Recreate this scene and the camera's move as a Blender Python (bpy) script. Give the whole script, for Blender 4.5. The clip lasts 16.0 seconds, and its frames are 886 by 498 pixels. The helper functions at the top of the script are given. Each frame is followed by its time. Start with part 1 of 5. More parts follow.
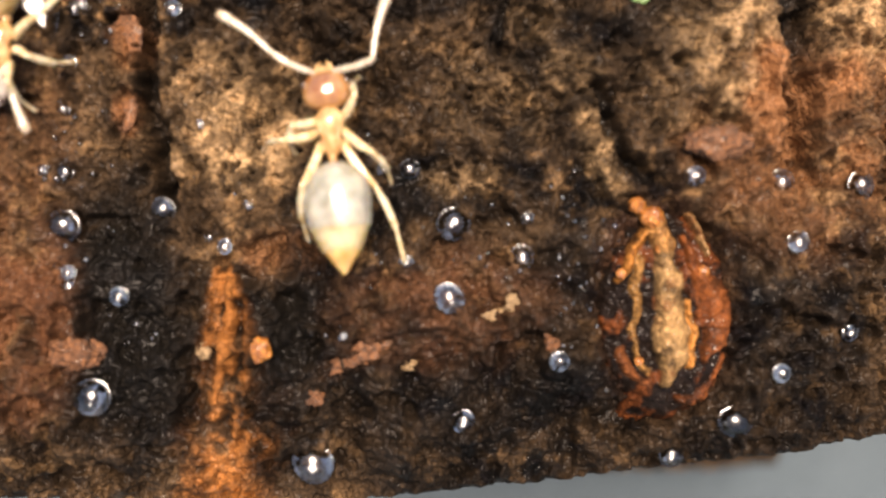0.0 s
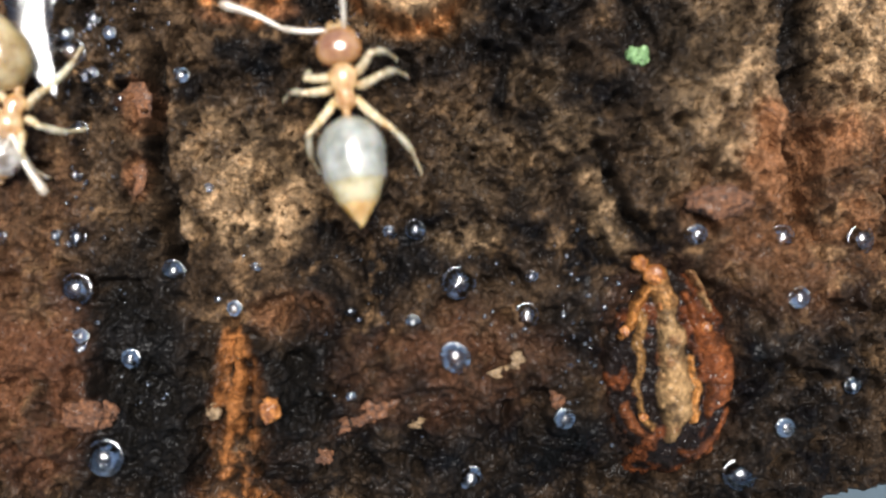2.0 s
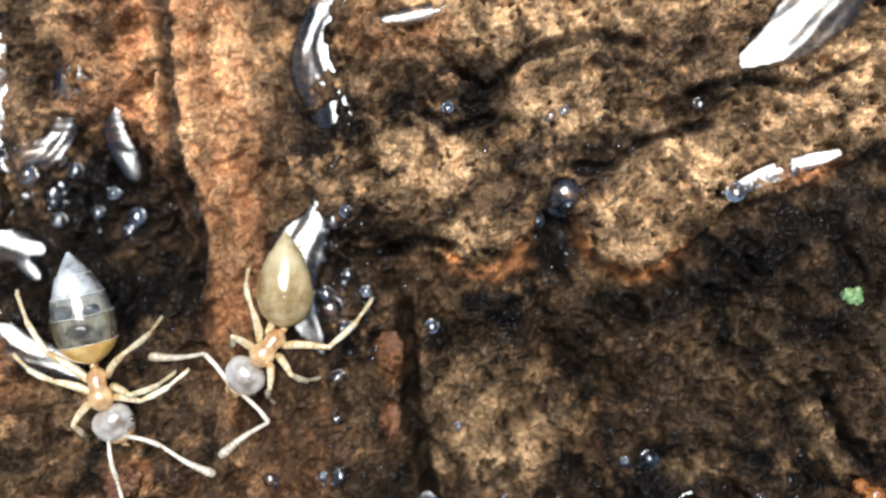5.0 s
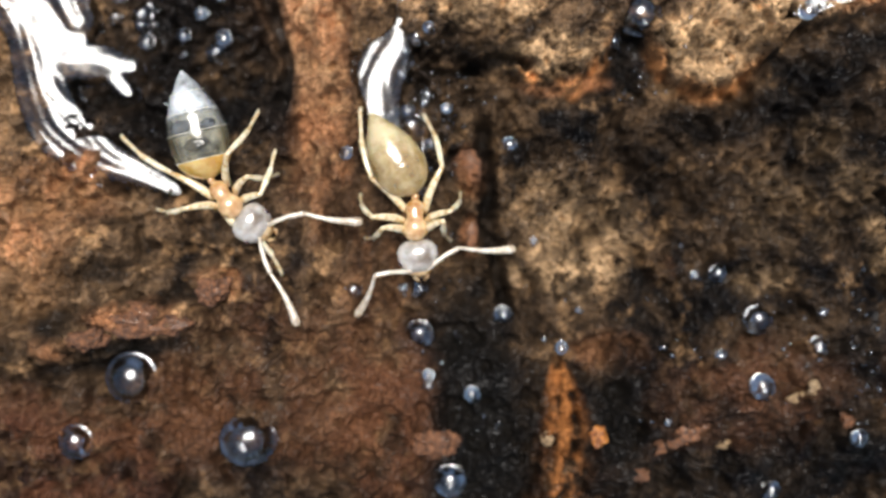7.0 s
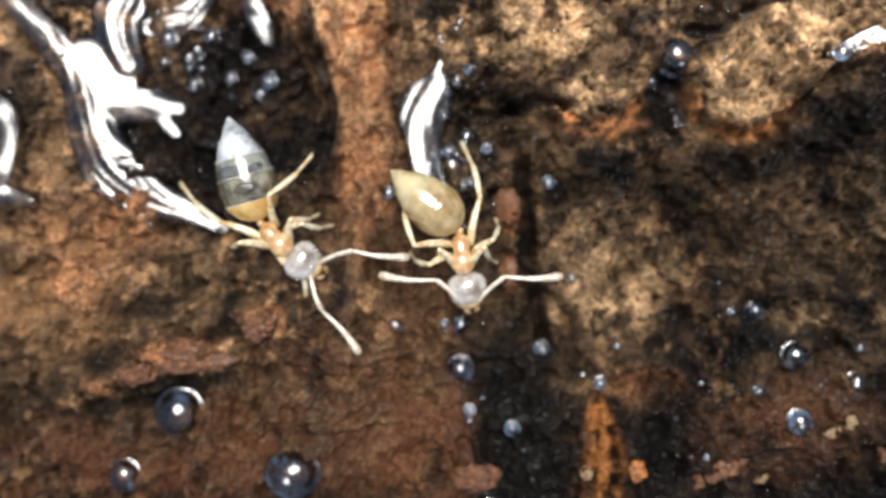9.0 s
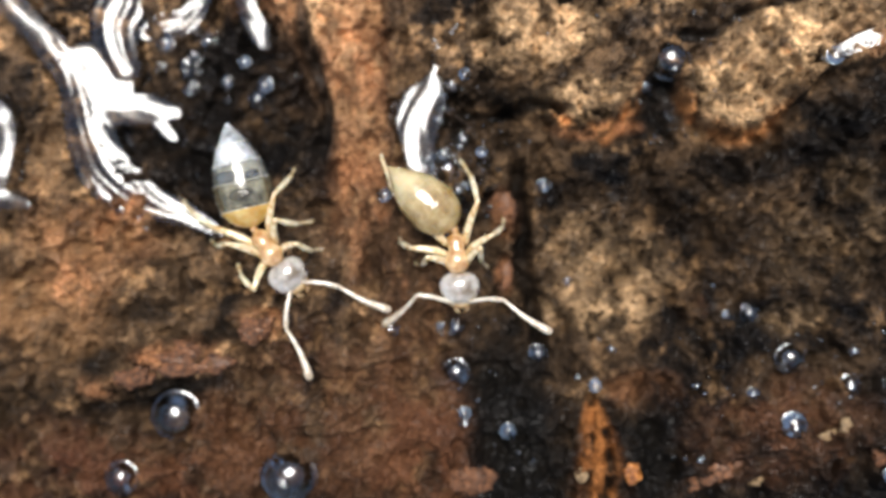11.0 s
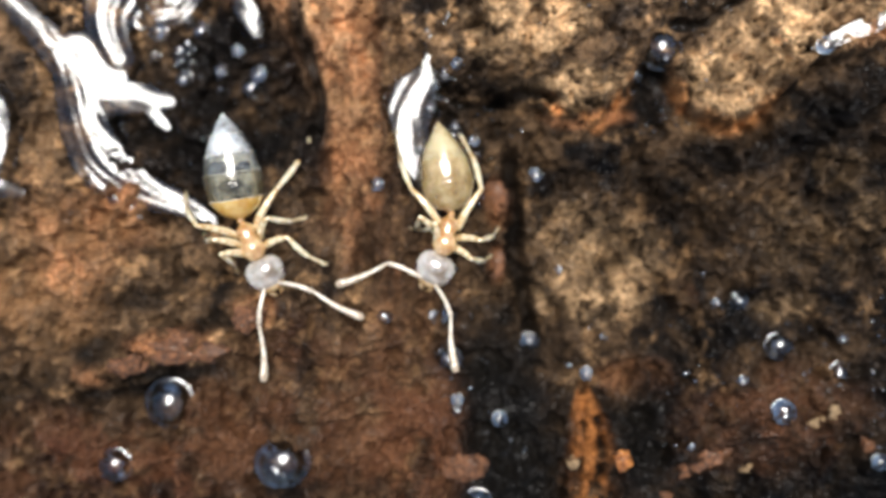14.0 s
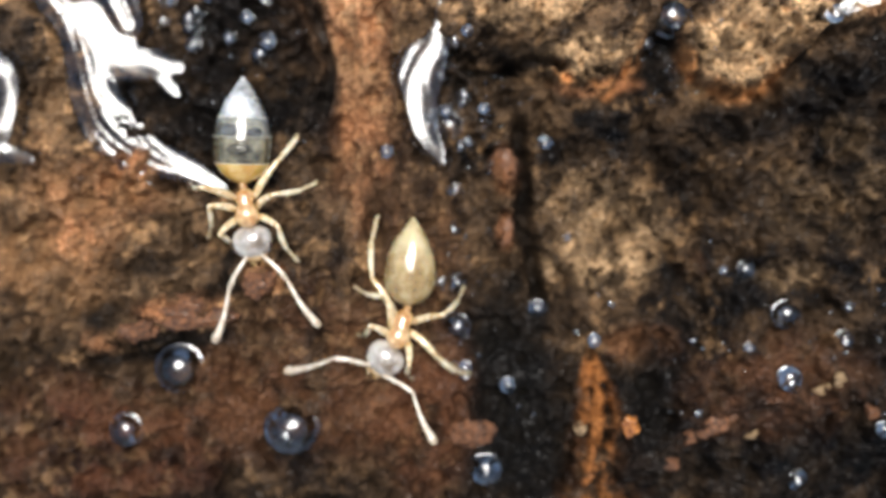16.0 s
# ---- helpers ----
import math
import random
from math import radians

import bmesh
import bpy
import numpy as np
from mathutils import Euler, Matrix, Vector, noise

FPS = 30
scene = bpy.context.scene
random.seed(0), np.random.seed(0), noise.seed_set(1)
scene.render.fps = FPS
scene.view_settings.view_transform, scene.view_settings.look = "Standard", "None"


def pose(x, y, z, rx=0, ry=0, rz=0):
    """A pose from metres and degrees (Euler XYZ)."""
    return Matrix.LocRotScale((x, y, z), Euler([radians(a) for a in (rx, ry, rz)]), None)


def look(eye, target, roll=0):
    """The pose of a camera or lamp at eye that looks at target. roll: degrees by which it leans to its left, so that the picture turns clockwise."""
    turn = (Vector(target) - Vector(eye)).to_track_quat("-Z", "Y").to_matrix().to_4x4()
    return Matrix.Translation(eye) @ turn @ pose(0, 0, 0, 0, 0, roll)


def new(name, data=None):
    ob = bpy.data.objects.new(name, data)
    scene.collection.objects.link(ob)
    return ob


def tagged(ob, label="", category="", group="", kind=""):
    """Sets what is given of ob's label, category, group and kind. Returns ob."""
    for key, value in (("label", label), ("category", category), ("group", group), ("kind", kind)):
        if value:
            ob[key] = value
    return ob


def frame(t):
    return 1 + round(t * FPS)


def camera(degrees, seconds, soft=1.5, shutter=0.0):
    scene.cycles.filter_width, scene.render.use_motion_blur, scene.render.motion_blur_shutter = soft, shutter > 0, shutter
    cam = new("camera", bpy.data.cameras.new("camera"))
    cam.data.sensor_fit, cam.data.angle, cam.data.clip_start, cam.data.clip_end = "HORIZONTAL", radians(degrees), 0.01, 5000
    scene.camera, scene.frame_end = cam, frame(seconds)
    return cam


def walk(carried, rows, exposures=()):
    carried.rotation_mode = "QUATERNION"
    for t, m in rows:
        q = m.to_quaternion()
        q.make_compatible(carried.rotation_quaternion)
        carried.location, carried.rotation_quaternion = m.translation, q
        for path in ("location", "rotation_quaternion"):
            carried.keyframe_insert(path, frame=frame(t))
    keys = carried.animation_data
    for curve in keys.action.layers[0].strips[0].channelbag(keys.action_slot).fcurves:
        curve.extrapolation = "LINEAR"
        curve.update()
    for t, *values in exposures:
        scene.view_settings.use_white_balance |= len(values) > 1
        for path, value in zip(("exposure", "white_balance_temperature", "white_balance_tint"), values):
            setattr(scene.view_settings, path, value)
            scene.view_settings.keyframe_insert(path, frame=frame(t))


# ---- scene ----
MM = 0.001  # the place is a few centimetres wide: plans below are in millimetres
LENS = 45.0

# camera path: seconds, x, y, z (mm), turns about x, y, z (degrees)
PATH = [
    (0.0, 0.049, -0.853, 18.536, -0.87, -1.44, 1.87),
    (0.5, -0.079, -0.393, 18.591, -1.30, -1.06, 1.63),
    (1.0, -0.059, -0.371, 18.619, -0.62, -0.82, 1.51),
    (1.5, -0.074, -0.178, 18.708, -0.22, -1.13, 1.35),
    (2.0, 0.089, -0.085, 18.819, 0.00, -0.95, 1.23),
    (2.5, 0.000, 0.000, 19.000, 0.31, -1.51, 0.97),
    (2.7, 0.225, 0.107, 18.990, 0.41, -0.96, 1.07),
    (2.9, 0.351, 0.573, 19.262, 0.96, -0.53, 0.75),
    (3.0, -0.018, 1.212, 19.216, 1.13, -1.35, 0.51),
    (3.1, -0.266, 2.205, 19.310, 0.37, -1.34, -0.09),
    (3.3, -0.306, 3.636, 19.431, -0.38, 1.32, -0.52),
    (3.5, -0.785, 3.956, 19.553, 1.09, 3.45, -0.50),
    (3.7, -1.359, 4.652, 19.735, 0.99, 3.52, -0.70),
    (5.8, -4.938, 2.788, 20.837, 0.36, -1.26, -0.79),
    (6.0, -5.170, 2.107, 20.918, 0.59, 0.03, -0.67),
    (6.5, -5.562, 1.320, 21.147, -0.77, -0.01, -0.38),
    (7.0, -5.521, 1.212, 21.294, -1.15, 0.22, -0.33),
    (7.5, -5.693, 1.418, 21.396, -0.76, 0.65, -0.38),
    (8.0, -5.834, 1.436, 21.568, 0.06, 1.58, -0.39),
    (8.5, -5.863, 1.407, 21.661, 0.46, 1.47, -0.45),
    (9.0, -5.849, 1.521, 21.734, 0.04, 1.50, -0.44),
    (11.5, -5.685, 1.443, 21.825, 0.43, 1.66, -0.50),
    (12.0, -5.746, 1.497, 21.828, 0.29, 1.48, -0.51),
    (12.5, -5.737, 1.488, 21.831, 0.18, 1.48, -0.49),
    (13.0, -5.746, 1.515, 21.860, 0.01, 1.22, -0.47),
    (13.5, -5.696, 1.485, 21.903, -0.15, 1.24, -0.48),
    (14.0, -5.687, 1.414, 21.943, -0.12, 1.27, -0.46),
    (14.5, -5.765, 1.601, 21.962, -0.26, 1.02, -0.45),
    (15.0, -5.768, 1.404, 22.029, -0.48, 1.11, -0.39),
    (15.5, -5.818, 1.341, 22.043, -0.65, 1.07, -0.33),
    (16.0, -5.959, 1.219, 22.034, -1.36, 1.05, -0.24),
]
cam = camera(LENS, 16.0, soft=2.2, shutter=0.5)
cam.data.dof.use_dof = True
cam.data.dof.focus_distance = 19.7 * MM
cam.data.dof.aperture_fstop = 52.0
walk(cam, [(t, pose(x * MM, y * MM, z * MM, rx, ry, rz)) for t, x, y, z, rx, ry, rz in PATH],
     exposures=[(0.0, 0.88, 8600, 22), (0.5, 0.65, 8300, 20), (1.0, 0.55, 7900, 19), (1.5, 0.5, 6900, 13), (2.0, 0.5, 6400, 10), (2.6, 0.48, 5900, 7), (3.0, 0.6, 5400, 5), (3.5, 0.24, 5500, 5), (6.0, 0.25, 6500, 10), (16.0, 0.25, 6500, 10)])

# daylight: high sun from beyond the upper edge of the bark, open sky
SUN_EL, SUN_AZ = 76.0, 8.0  # elevation; azimuth from +y towards +x
world = bpy.data.worlds.new("sky")
scene.world = world
world.use_nodes = True
wn = world.node_tree.nodes
sky = wn.new("ShaderNodeTexSky")
sky.sky_type = "NISHITA"
sky.sun_disc = False
sky.sun_elevation = radians(SUN_EL)
sky.sun_rotation = radians(SUN_AZ)
world.node_tree.links.new(sky.outputs[0], wn["Background"].inputs[0])
wn["Background"].inputs[1].default_value = 0.11
sun_data = bpy.data.lights.new("sun", "SUN")
sun_data.energy = 5.0
sun_data.angle = radians(32.0)
sun_data.color = (1.0, 0.97, 0.92)
sun = new("sun", sun_data)
sun_way = Vector((math.cos(radians(SUN_EL)) * math.sin(radians(SUN_AZ)), math.cos(radians(SUN_EL)) * math.cos(radians(SUN_AZ)), math.sin(radians(SUN_EL))))
sun.matrix_world = look(sun_way, (0, 0, 0))


# ---- materials ----
def material(name):
    m = bpy.data.materials.new(name)
    m.use_nodes = True
    return m, m.node_tree, m.node_tree.nodes["Principled BSDF"]


def noise_node(nt, scale, detail=4.0, rough=0.55, coords="Object"):
    tc = nt.nodes.new("ShaderNodeTexCoord")
    n = nt.nodes.new("ShaderNodeTexNoise")
    n.inputs["Scale"].default_value = scale
    n.inputs["Detail"].default_value = detail
    n.inputs["Roughness"].default_value = rough
    nt.links.new(tc.outputs[coords], n.inputs["Vector"])
    return n.outputs["Fac"]


def ramp(nt, fac, lo, hi, a, b):
    r = nt.nodes.new("ShaderNodeMapRange")
    r.inputs["From Min"].default_value, r.inputs["From Max"].default_value = lo, hi
    r.inputs["To Min"].default_value, r.inputs["To Max"].default_value = a, b
    nt.links.new(fac, r.inputs["Value"])
    return r.outputs["Result"]


def bump(nt, bsdf, fac, distance, strength=1.0, also=()):
    b = nt.nodes.new("ShaderNodeBump")
    b.inputs["Distance"].default_value = distance
    b.inputs["Strength"].default_value = strength
    nt.links.new(fac, b.inputs["Height"])
    nt.links.new(b.outputs["Normal"], bsdf.inputs["Normal"])
    for name in also:
        nt.links.new(b.outputs["Normal"], bsdf.inputs[name])


def tinted(nt, bsdf, fac, dark, light):
    mix = nt.nodes.new("ShaderNodeMix")
    mix.data_type = "RGBA"
    mix.inputs["A"].default_value = (*dark, 1)
    mix.inputs["B"].default_value = (*light, 1)
    nt.links.new(fac, mix.inputs["Factor"])
    nt.links.new(mix.outputs["Result"], bsdf.inputs["Base Color"])
    return mix


def grains(nt, size, jitter=1.0):
    """Granules of a size in mm: distance to their middle, and a random shade for each."""
    tc = nt.nodes.new("ShaderNodeTexCoord")
    warp = nt.nodes.new("ShaderNodeTexNoise")
    warp.inputs["Scale"].default_value = 0.7 / (size * MM)
    warp.inputs["Detail"].default_value = 2.0
    add = nt.nodes.new("ShaderNodeVectorMath")
    add.operation = "MULTIPLY_ADD"
    add.inputs[1].default_value = (size * MM * jitter,) * 3
    v = nt.nodes.new("ShaderNodeTexVoronoi")
    v.inputs["Scale"].default_value = 1.0 / (size * MM)
    nt.links.new(tc.outputs["Object"], warp.inputs["Vector"])
    nt.links.new(warp.outputs["Color"], add.inputs[0])
    nt.links.new(tc.outputs["Object"], add.inputs[2])
    nt.links.new(add.outputs[0], v.inputs["Vector"])
    sep = nt.nodes.new("ShaderNodeSeparateColor")
    nt.links.new(v.outputs["Color"], sep.inputs[0])
    return v.outputs["Distance"], sep.outputs[0]


def maths(nt, op, a, c):
    n = nt.nodes.new("ShaderNodeMath")
    n.operation = op
    for k, v in enumerate((a, c)):
        if isinstance(v, (int, float)):
            n.inputs[k].default_value = v
        else:
            nt.links.new(v, n.inputs[k])
    return n.outputs[0]


def bark_material(name="wet bark", coat=0.4, strength=1.0, coat_rough=0.26):
    m, nt, b = material(name)
    col = nt.nodes.new("ShaderNodeAttribute")
    col.attribute_name = "albedo"
    wet = nt.nodes.new("ShaderNodeAttribute")
    wet.attribute_name = "wet"
    far, shade = grains(nt, 0.085)
    far2, shade2 = grains(nt, 0.034)
    fine = noise_node(nt, 11000, 4, 0.65)
    tone = maths(nt, "MULTIPLY", ramp(nt, shade, 0, 1, 0.72, 1.25), ramp(nt, shade2, 0, 1, 0.82, 1.18))
    tone = maths(nt, "MULTIPLY", tone, ramp(nt, fine, 0.3, 0.7, 0.65, 1.35))
    mix = nt.nodes.new("ShaderNodeVectorMath")
    mix.operation = "SCALE"
    nt.links.new(col.outputs["Color"], mix.inputs[0])
    nt.links.new(tone, mix.inputs["Scale"])
    nt.links.new(mix.outputs[0], b.inputs["Base Color"])
    b.inputs["Roughness"].default_value = 0.75
    b.inputs["Specular IOR Level"].default_value = 0.08
    nt.links.new(maths(nt, "MULTIPLY", ramp(nt, wet.outputs["Fac"], 0, 1, 0.15, coat), ramp(nt, noise_node(nt, 1500, 3), 0.40, 0.60, 0.3, 1.0)), b.inputs["Coat Weight"])
    b.inputs["Coat Roughness"].default_value = coat_rough
    b.inputs["Coat IOR"].default_value = 1.33
    relief = maths(nt, "ADD", maths(nt, "MULTIPLY", far, -0.9), maths(nt, "ADD", maths(nt, "MULTIPLY", far2, -0.45), maths(nt, "MULTIPLY", fine, 0.6)))
    bump(nt, b, relief, 0.000045, strength)
    skin = nt.nodes.new("ShaderNodeBump")
    skin.inputs["Distance"].default_value = 0.000012
    nt.links.new(noise_node(nt, 6500, 3, 0.55), skin.inputs["Height"])
    nt.links.new(skin.outputs["Normal"], b.inputs["Coat Normal"])
    return m


def chip_material(name, dark, light, rough=0.65, coat=0.12):
    m, nt, b = material(name)
    far, shade = grains(nt, 0.07)
    fine = noise_node(nt, 9000, 5, 0.65)
    tinted(nt, b, maths(nt, "MULTIPLY", ramp(nt, fine, 0.3, 0.7, 0, 1.2), ramp(nt, shade, 0, 1, 0.5, 1.1)), dark, light)
    b.inputs["Roughness"].default_value = rough
    b.inputs["Coat Weight"].default_value = coat
    b.inputs["Coat Roughness"].default_value = 0.1
    bump(nt, b, maths(nt, "ADD", maths(nt, "MULTIPLY", far, -0.7), fine), 0.00006, 1.0)
    return m


def bubble_material(name, rough=0.12, ior=2.3, glass=0.3):
    """A skin of water: clear inside, glossy by its angle."""
    m, nt, b = material(name)
    clear = nt.nodes.new("ShaderNodeBsdfTransparent")
    clear.inputs[0].default_value = (0.93, 0.94, 0.95, 1)
    shine = nt.nodes.new("ShaderNodeBsdfGlossy")
    shine.inputs["Roughness"].default_value = rough
    fres = nt.nodes.new("ShaderNodeFresnel")
    fres.inputs["IOR"].default_value = ior
    gloss = nt.nodes.new("ShaderNodeMixShader")
    nt.links.new(fres.outputs[0], gloss.inputs[0])
    nt.links.new(clear.outputs[0], gloss.inputs[1])
    nt.links.new(shine.outputs[0], gloss.inputs[2])
    b.inputs["Transmission Weight"].default_value = 1.0
    b.inputs["IOR"].default_value = 1.33
    b.inputs["Roughness"].default_value = 0.04
    both = nt.nodes.new("ShaderNodeMixShader")
    both.inputs[0].default_value = glass
    nt.links.new(gloss.outputs[0], both.inputs[1])
    nt.links.new(b.outputs[0], both.inputs[2])
    nt.links.new(both.outputs[0], nt.nodes["Material Output"].inputs[0])
    return m


BARK = bark_material()
DROP = bubble_material("droplet water", 0.17, 2.1, 0.2)
RIDGE = bubble_material("thick water rim", 0.2, 2.0, 0.2)
GUM = bark_material("glossy gum", 0.6, 0.8, 0.1)
AMBER = chip_material("amber gum", (0.10, 0.02, 0.004), (0.60, 0.22, 0.035), 0.3, 1.0)
RUST = chip_material("red-brown bark chip", (0.025, 0.010, 0.004), (0.23, 0.09, 0.032), 0.7, 0.1)
TAN = chip_material("pale cork", (0.10, 0.055, 0.022), (0.40, 0.27, 0.14), 0.65)
MOSS = chip_material("green speck", (0.05, 0.12, 0.02), (0.32, 0.50, 0.20), 0.3, 0.8)
STONE = chip_material("grey wet stone", (0.055, 0.078, 0.092), (0.10, 0.135, 0.155), 0.95, 0.0)


# ---- numeric noise for the relief ----
def hashed(ix, iy, seed):
    h = (ix.astype(np.int64) * 374761393 + iy.astype(np.int64) * 668265263 + seed * 974634777) & 0xFFFFFFFF
    h = ((h ^ (h >> 13)) * 1274126177) & 0xFFFFFFFF
    h = ((h ^ (h >> 16)) * 2246822519) & 0xFFFFFFFF
    return ((h ^ (h >> 15)) & 0xFFFFFF) / float(0xFFFFFF)


def vnoise(x, y, seed):
    ix, iy = np.floor(x), np.floor(y)
    u, v = x - ix, y - iy
    u, v = u * u * (3 - 2 * u), v * v * (3 - 2 * v)
    a, b = hashed(ix, iy, seed), hashed(ix + 1, iy, seed)
    c, d = hashed(ix, iy + 1, seed), hashed(ix + 1, iy + 1, seed)
    return (a * (1 - u) + b * u) * (1 - v) + (c * (1 - u) + d * u) * v


def fbm(x, y, size, octaves, seed, gain=0.5, sx=1.0, sy=1.0):
    """Noise from 0 to 1 whose largest lumps are size mm wide; sx, sy stretch them."""
    total, amp, norm = 0, 1.0, 0.0
    for k in range(octaves):
        s = 2.03 ** k / size
        total = total + amp * vnoise(x * s / sx + 17.3 * k, y * s / sy - 9.1 * k, seed + k)
        norm += amp
        amp *= gain
    return total / norm


def pits(x, y, cell, seed, low, high):
    """Distance to the nearest pit's rim as a share of its radius, 1 and more outside."""
    best = np.full(x.shape, 9.0)
    ix, iy = np.floor(x / cell), np.floor(y / cell)
    for dx in (-1, 0, 1):
        for dy in (-1, 0, 1):
            cx, cy = ix + dx, iy + dy
            px = (cx + hashed(cx, cy, seed)) * cell
            py = (cy + hashed(cx, cy, seed + 1)) * cell
            r = low + (high - low) * hashed(cx, cy, seed + 2) ** 2.5
            best = np.minimum(best, np.hypot(x - px, (y - py) * 0.8) / r)
    return best


def step(a, b, v):
    t = np.clip((v - a) / (b - a), 0, 1)
    return t * t * (3 - 2 * t)


def to_line(x, y, points):
    """Distance to a polyline, and the share of its length at the nearest point."""
    best, along = np.full(x.shape, 1e9), np.zeros(x.shape)
    n = len(points) - 1
    for k, ((ax, ay), (bx, by)) in enumerate(zip(points, points[1:])):
        dx, dy = bx - ax, by - ay
        t = np.clip(((x - ax) * dx + (y - ay) * dy) / (dx * dx + dy * dy), 0, 1)
        d = np.hypot(x - ax - t * dx, y - ay - t * dy)
        along = np.where(d < best, (k + t) / n, along)
        best = np.minimum(best, d)
    return best, along


def spot(x, y, cx, cy, rx, ry, turn=0.0, soft=0.5):
    """1 inside an oval, fading to 0 past its rim."""
    c, s = math.cos(radians(turn)), math.sin(radians(turn))
    u, v = (x - cx) * c + (y - cy) * s, -(x - cx) * s + (y - cy) * c
    return 1 - step(1 - soft, 1 + soft, np.hypot(u / rx, v / ry))


def blend(col, tone, mask):
    return col * (1 - mask[..., None]) + np.array(tone) * mask[..., None]


# ---- the bark's relief and pigment ----
X0, X1, Y0, Y1, STEP = -18.0, 11.0, -7.4, 13.5, 0.031
gx, gy = np.meshgrid(np.arange(X0, X1, STEP), np.arange(Y0, Y1, STEP))
wx = gx + 0.5 * (fbm(gx, gy, 1.1, 4, 3) - 0.5) + 0.14 * (fbm(gx, gy, 0.3, 2, 9) - 0.5)
wy = gy + 0.5 * (fbm(gx, gy, 1.1, 4, 5) - 0.5) + 0.14 * (fbm(gx, gy, 0.3, 2, 13) - 0.5)
rough = fbm(gx, gy, 0.22, 3, 21, 0.6)
lumps = fbm(gx, gy, 1.6, 5, 31, 0.55)
broad = fbm(gx, gy, 5.0, 3, 41)
fibre = fbm(gx, gy, 0.35, 4, 51, 0.6, 1.0, 4.0)

# upper layer, whose lower rim runs across the bark
RIM = [(-6.6, 5.2), (-6.0, 4.62), (-5.36, 4.53), (-4.09, 4.2), (-3.04, 3.88), (-2.51, 4.39), (-2.19, 4.86), (-1.87, 5.32), (-1.57, 4.69), (-1.06, 4.06),
       (-0.44, 3.8), (0.28, 3.95), (0.9, 4.46), (1.42, 5.07), (2.75, 5.36), (3.57, 5.86), (4.58, 6.25), (5.4, 6.1), (6.4, 6.6)]
rim_x, rim_y = np.array(RIM).T
lift = wy * 0.35 + gy * 0.65 - np.interp(wx * 0.35 + gx * 0.65, rim_x, rim_y)
upper = step(-0.10, 0.22, lift + 0.25 * (rough - 0.5)) * step(-6.9, -6.2, wx) * (1 - step(5.9, 6.6, wx))
rim_d, _ = to_line(wx * 0.4 + gx * 0.6, wy * 0.4 + gy * 0.6, RIM)

crumb = fbm(gx, gy, 0.13, 2, 23, 0.6)
height = 0.50 * (lumps - 0.5) + 0.8 * (broad - 0.5) + 0.42 * (rough - 0.5) + 0.18 * (crumb - 0.5) - 0.3 * step(0.56, 0.70, fbm(wx, wy, 0.55, 3, 25, 0.6))
height += upper * (0.34 + 0.22 * np.exp(-rim_d / 0.5))
height -= 0.22 * (1 - upper) * np.exp(-np.maximum(-lift, 0) / 0.35) * step(-6.9, -6.2, wx) * (1 - step(5.9, 6.6, wx))

# pigment
DARK, MID, WARM = (0.006, 0.0042, 0.003), (0.066, 0.039, 0.020), (0.20, 0.115, 0.054)
tone = step(0.30, 0.66, 0.62 * fbm(wx, wy, 1.3, 5, 61, 0.6) + 0.38 * fbm(gx, gy, 0.45, 4, 71, 0.65))
col = blend(np.ones(gx.shape + (3,)) * np.array(DARK), MID, tone)
col = blend(col, WARM, step(0.56, 0.75, fbm(gx, gy, 0.4, 4, 81, 0.65)) * 0.6)
wet = 0.35 + 0.5 * step(0.45, 0.65, fbm(gx, gy, 2.0, 3, 91))

# porous pale cork: x, y, half-widths, turn, strength
PALE = [(-2.95, 0.75, 0.85, 0.9, -35, 0.85), (-3.5, 1.7, 0.8, 0.7, 0, 0.3), (-2.2, 1.3, 0.8, 0.6, -30, 0.3), (2.0, 3.0, 0.5, 0.45, 0, 0.6),
        (2.6, 2.1, 0.45, 0.5, 0, 0.6), (0.86, 0.15, 0.6, 0.35, 10, 0.6), (1.3, 1.6, 0.9, 0.8, 0, 0.35), (3.2, 0.7, 0.28, 0.8, 25, 0.8),
        (5.2, 3.2, 1.1, 1.6, 0, 0.6), (8.0, 4.0, 1.0, 1.7, 0, 0.8), (4.6, 2.0, 0.9, 0.8, 0, 0.4), (-0.4, 4.6, 0.95, 0.75, 0, 0.95),
        (0.4, 5.4, 1.0, 0.6, 20, 0.8), (-3.6, 4.6, 1.0, 0.4, 0, 0.6), (1.0, 6.3, 1.4, 0.5, 15, 0.6), (3.6, 6.7, 1.4, 0.5, 15, 0.6), (-1.4, 7.0, 1.3, 0.6, 10, 0.5),
        (-4.0, 0.4, 0.5, 0.6, 0, 0.4), (-4.4, 6.0, 1.2, 0.7, 10, 0.45), (3.4, 7.6, 1.6, 0.7, 15, 0.55), (-2.0, 8.7, 1.8, 0.7, 0, 0.55), (0.6, 9.6, 2.0, 0.8, 0, 0.5), (-8.6, 7.4, 1.0, 1.6, 0, 0.45), (-4.3, 9.6, 1.4, 0.8, 0, 0.45), (-8.1, 5.0, 0.5, 1.2, 0, 0.3)]
porous = np.zeros(gx.shape)
for x, y, rx, ry, turn, s in PALE:
    porous = np.maximum(porous, s * spot(wx, wy, x, y, rx, ry, turn, 0.45))
porous *= 0.35 + 0.85 * step(0.36, 0.62, fbm(gx, gy, 0.32, 4, 101, 0.65))
col = blend(col, (0.29, 0.182, 0.093), np.clip(porous, 0, 1))
cork = step(0.0, 0.25, porous) * 0.5 + 0.5 * spot(wx, wy, -0.5, 1.8, 4.4, 2.4) + 0.4 * upper
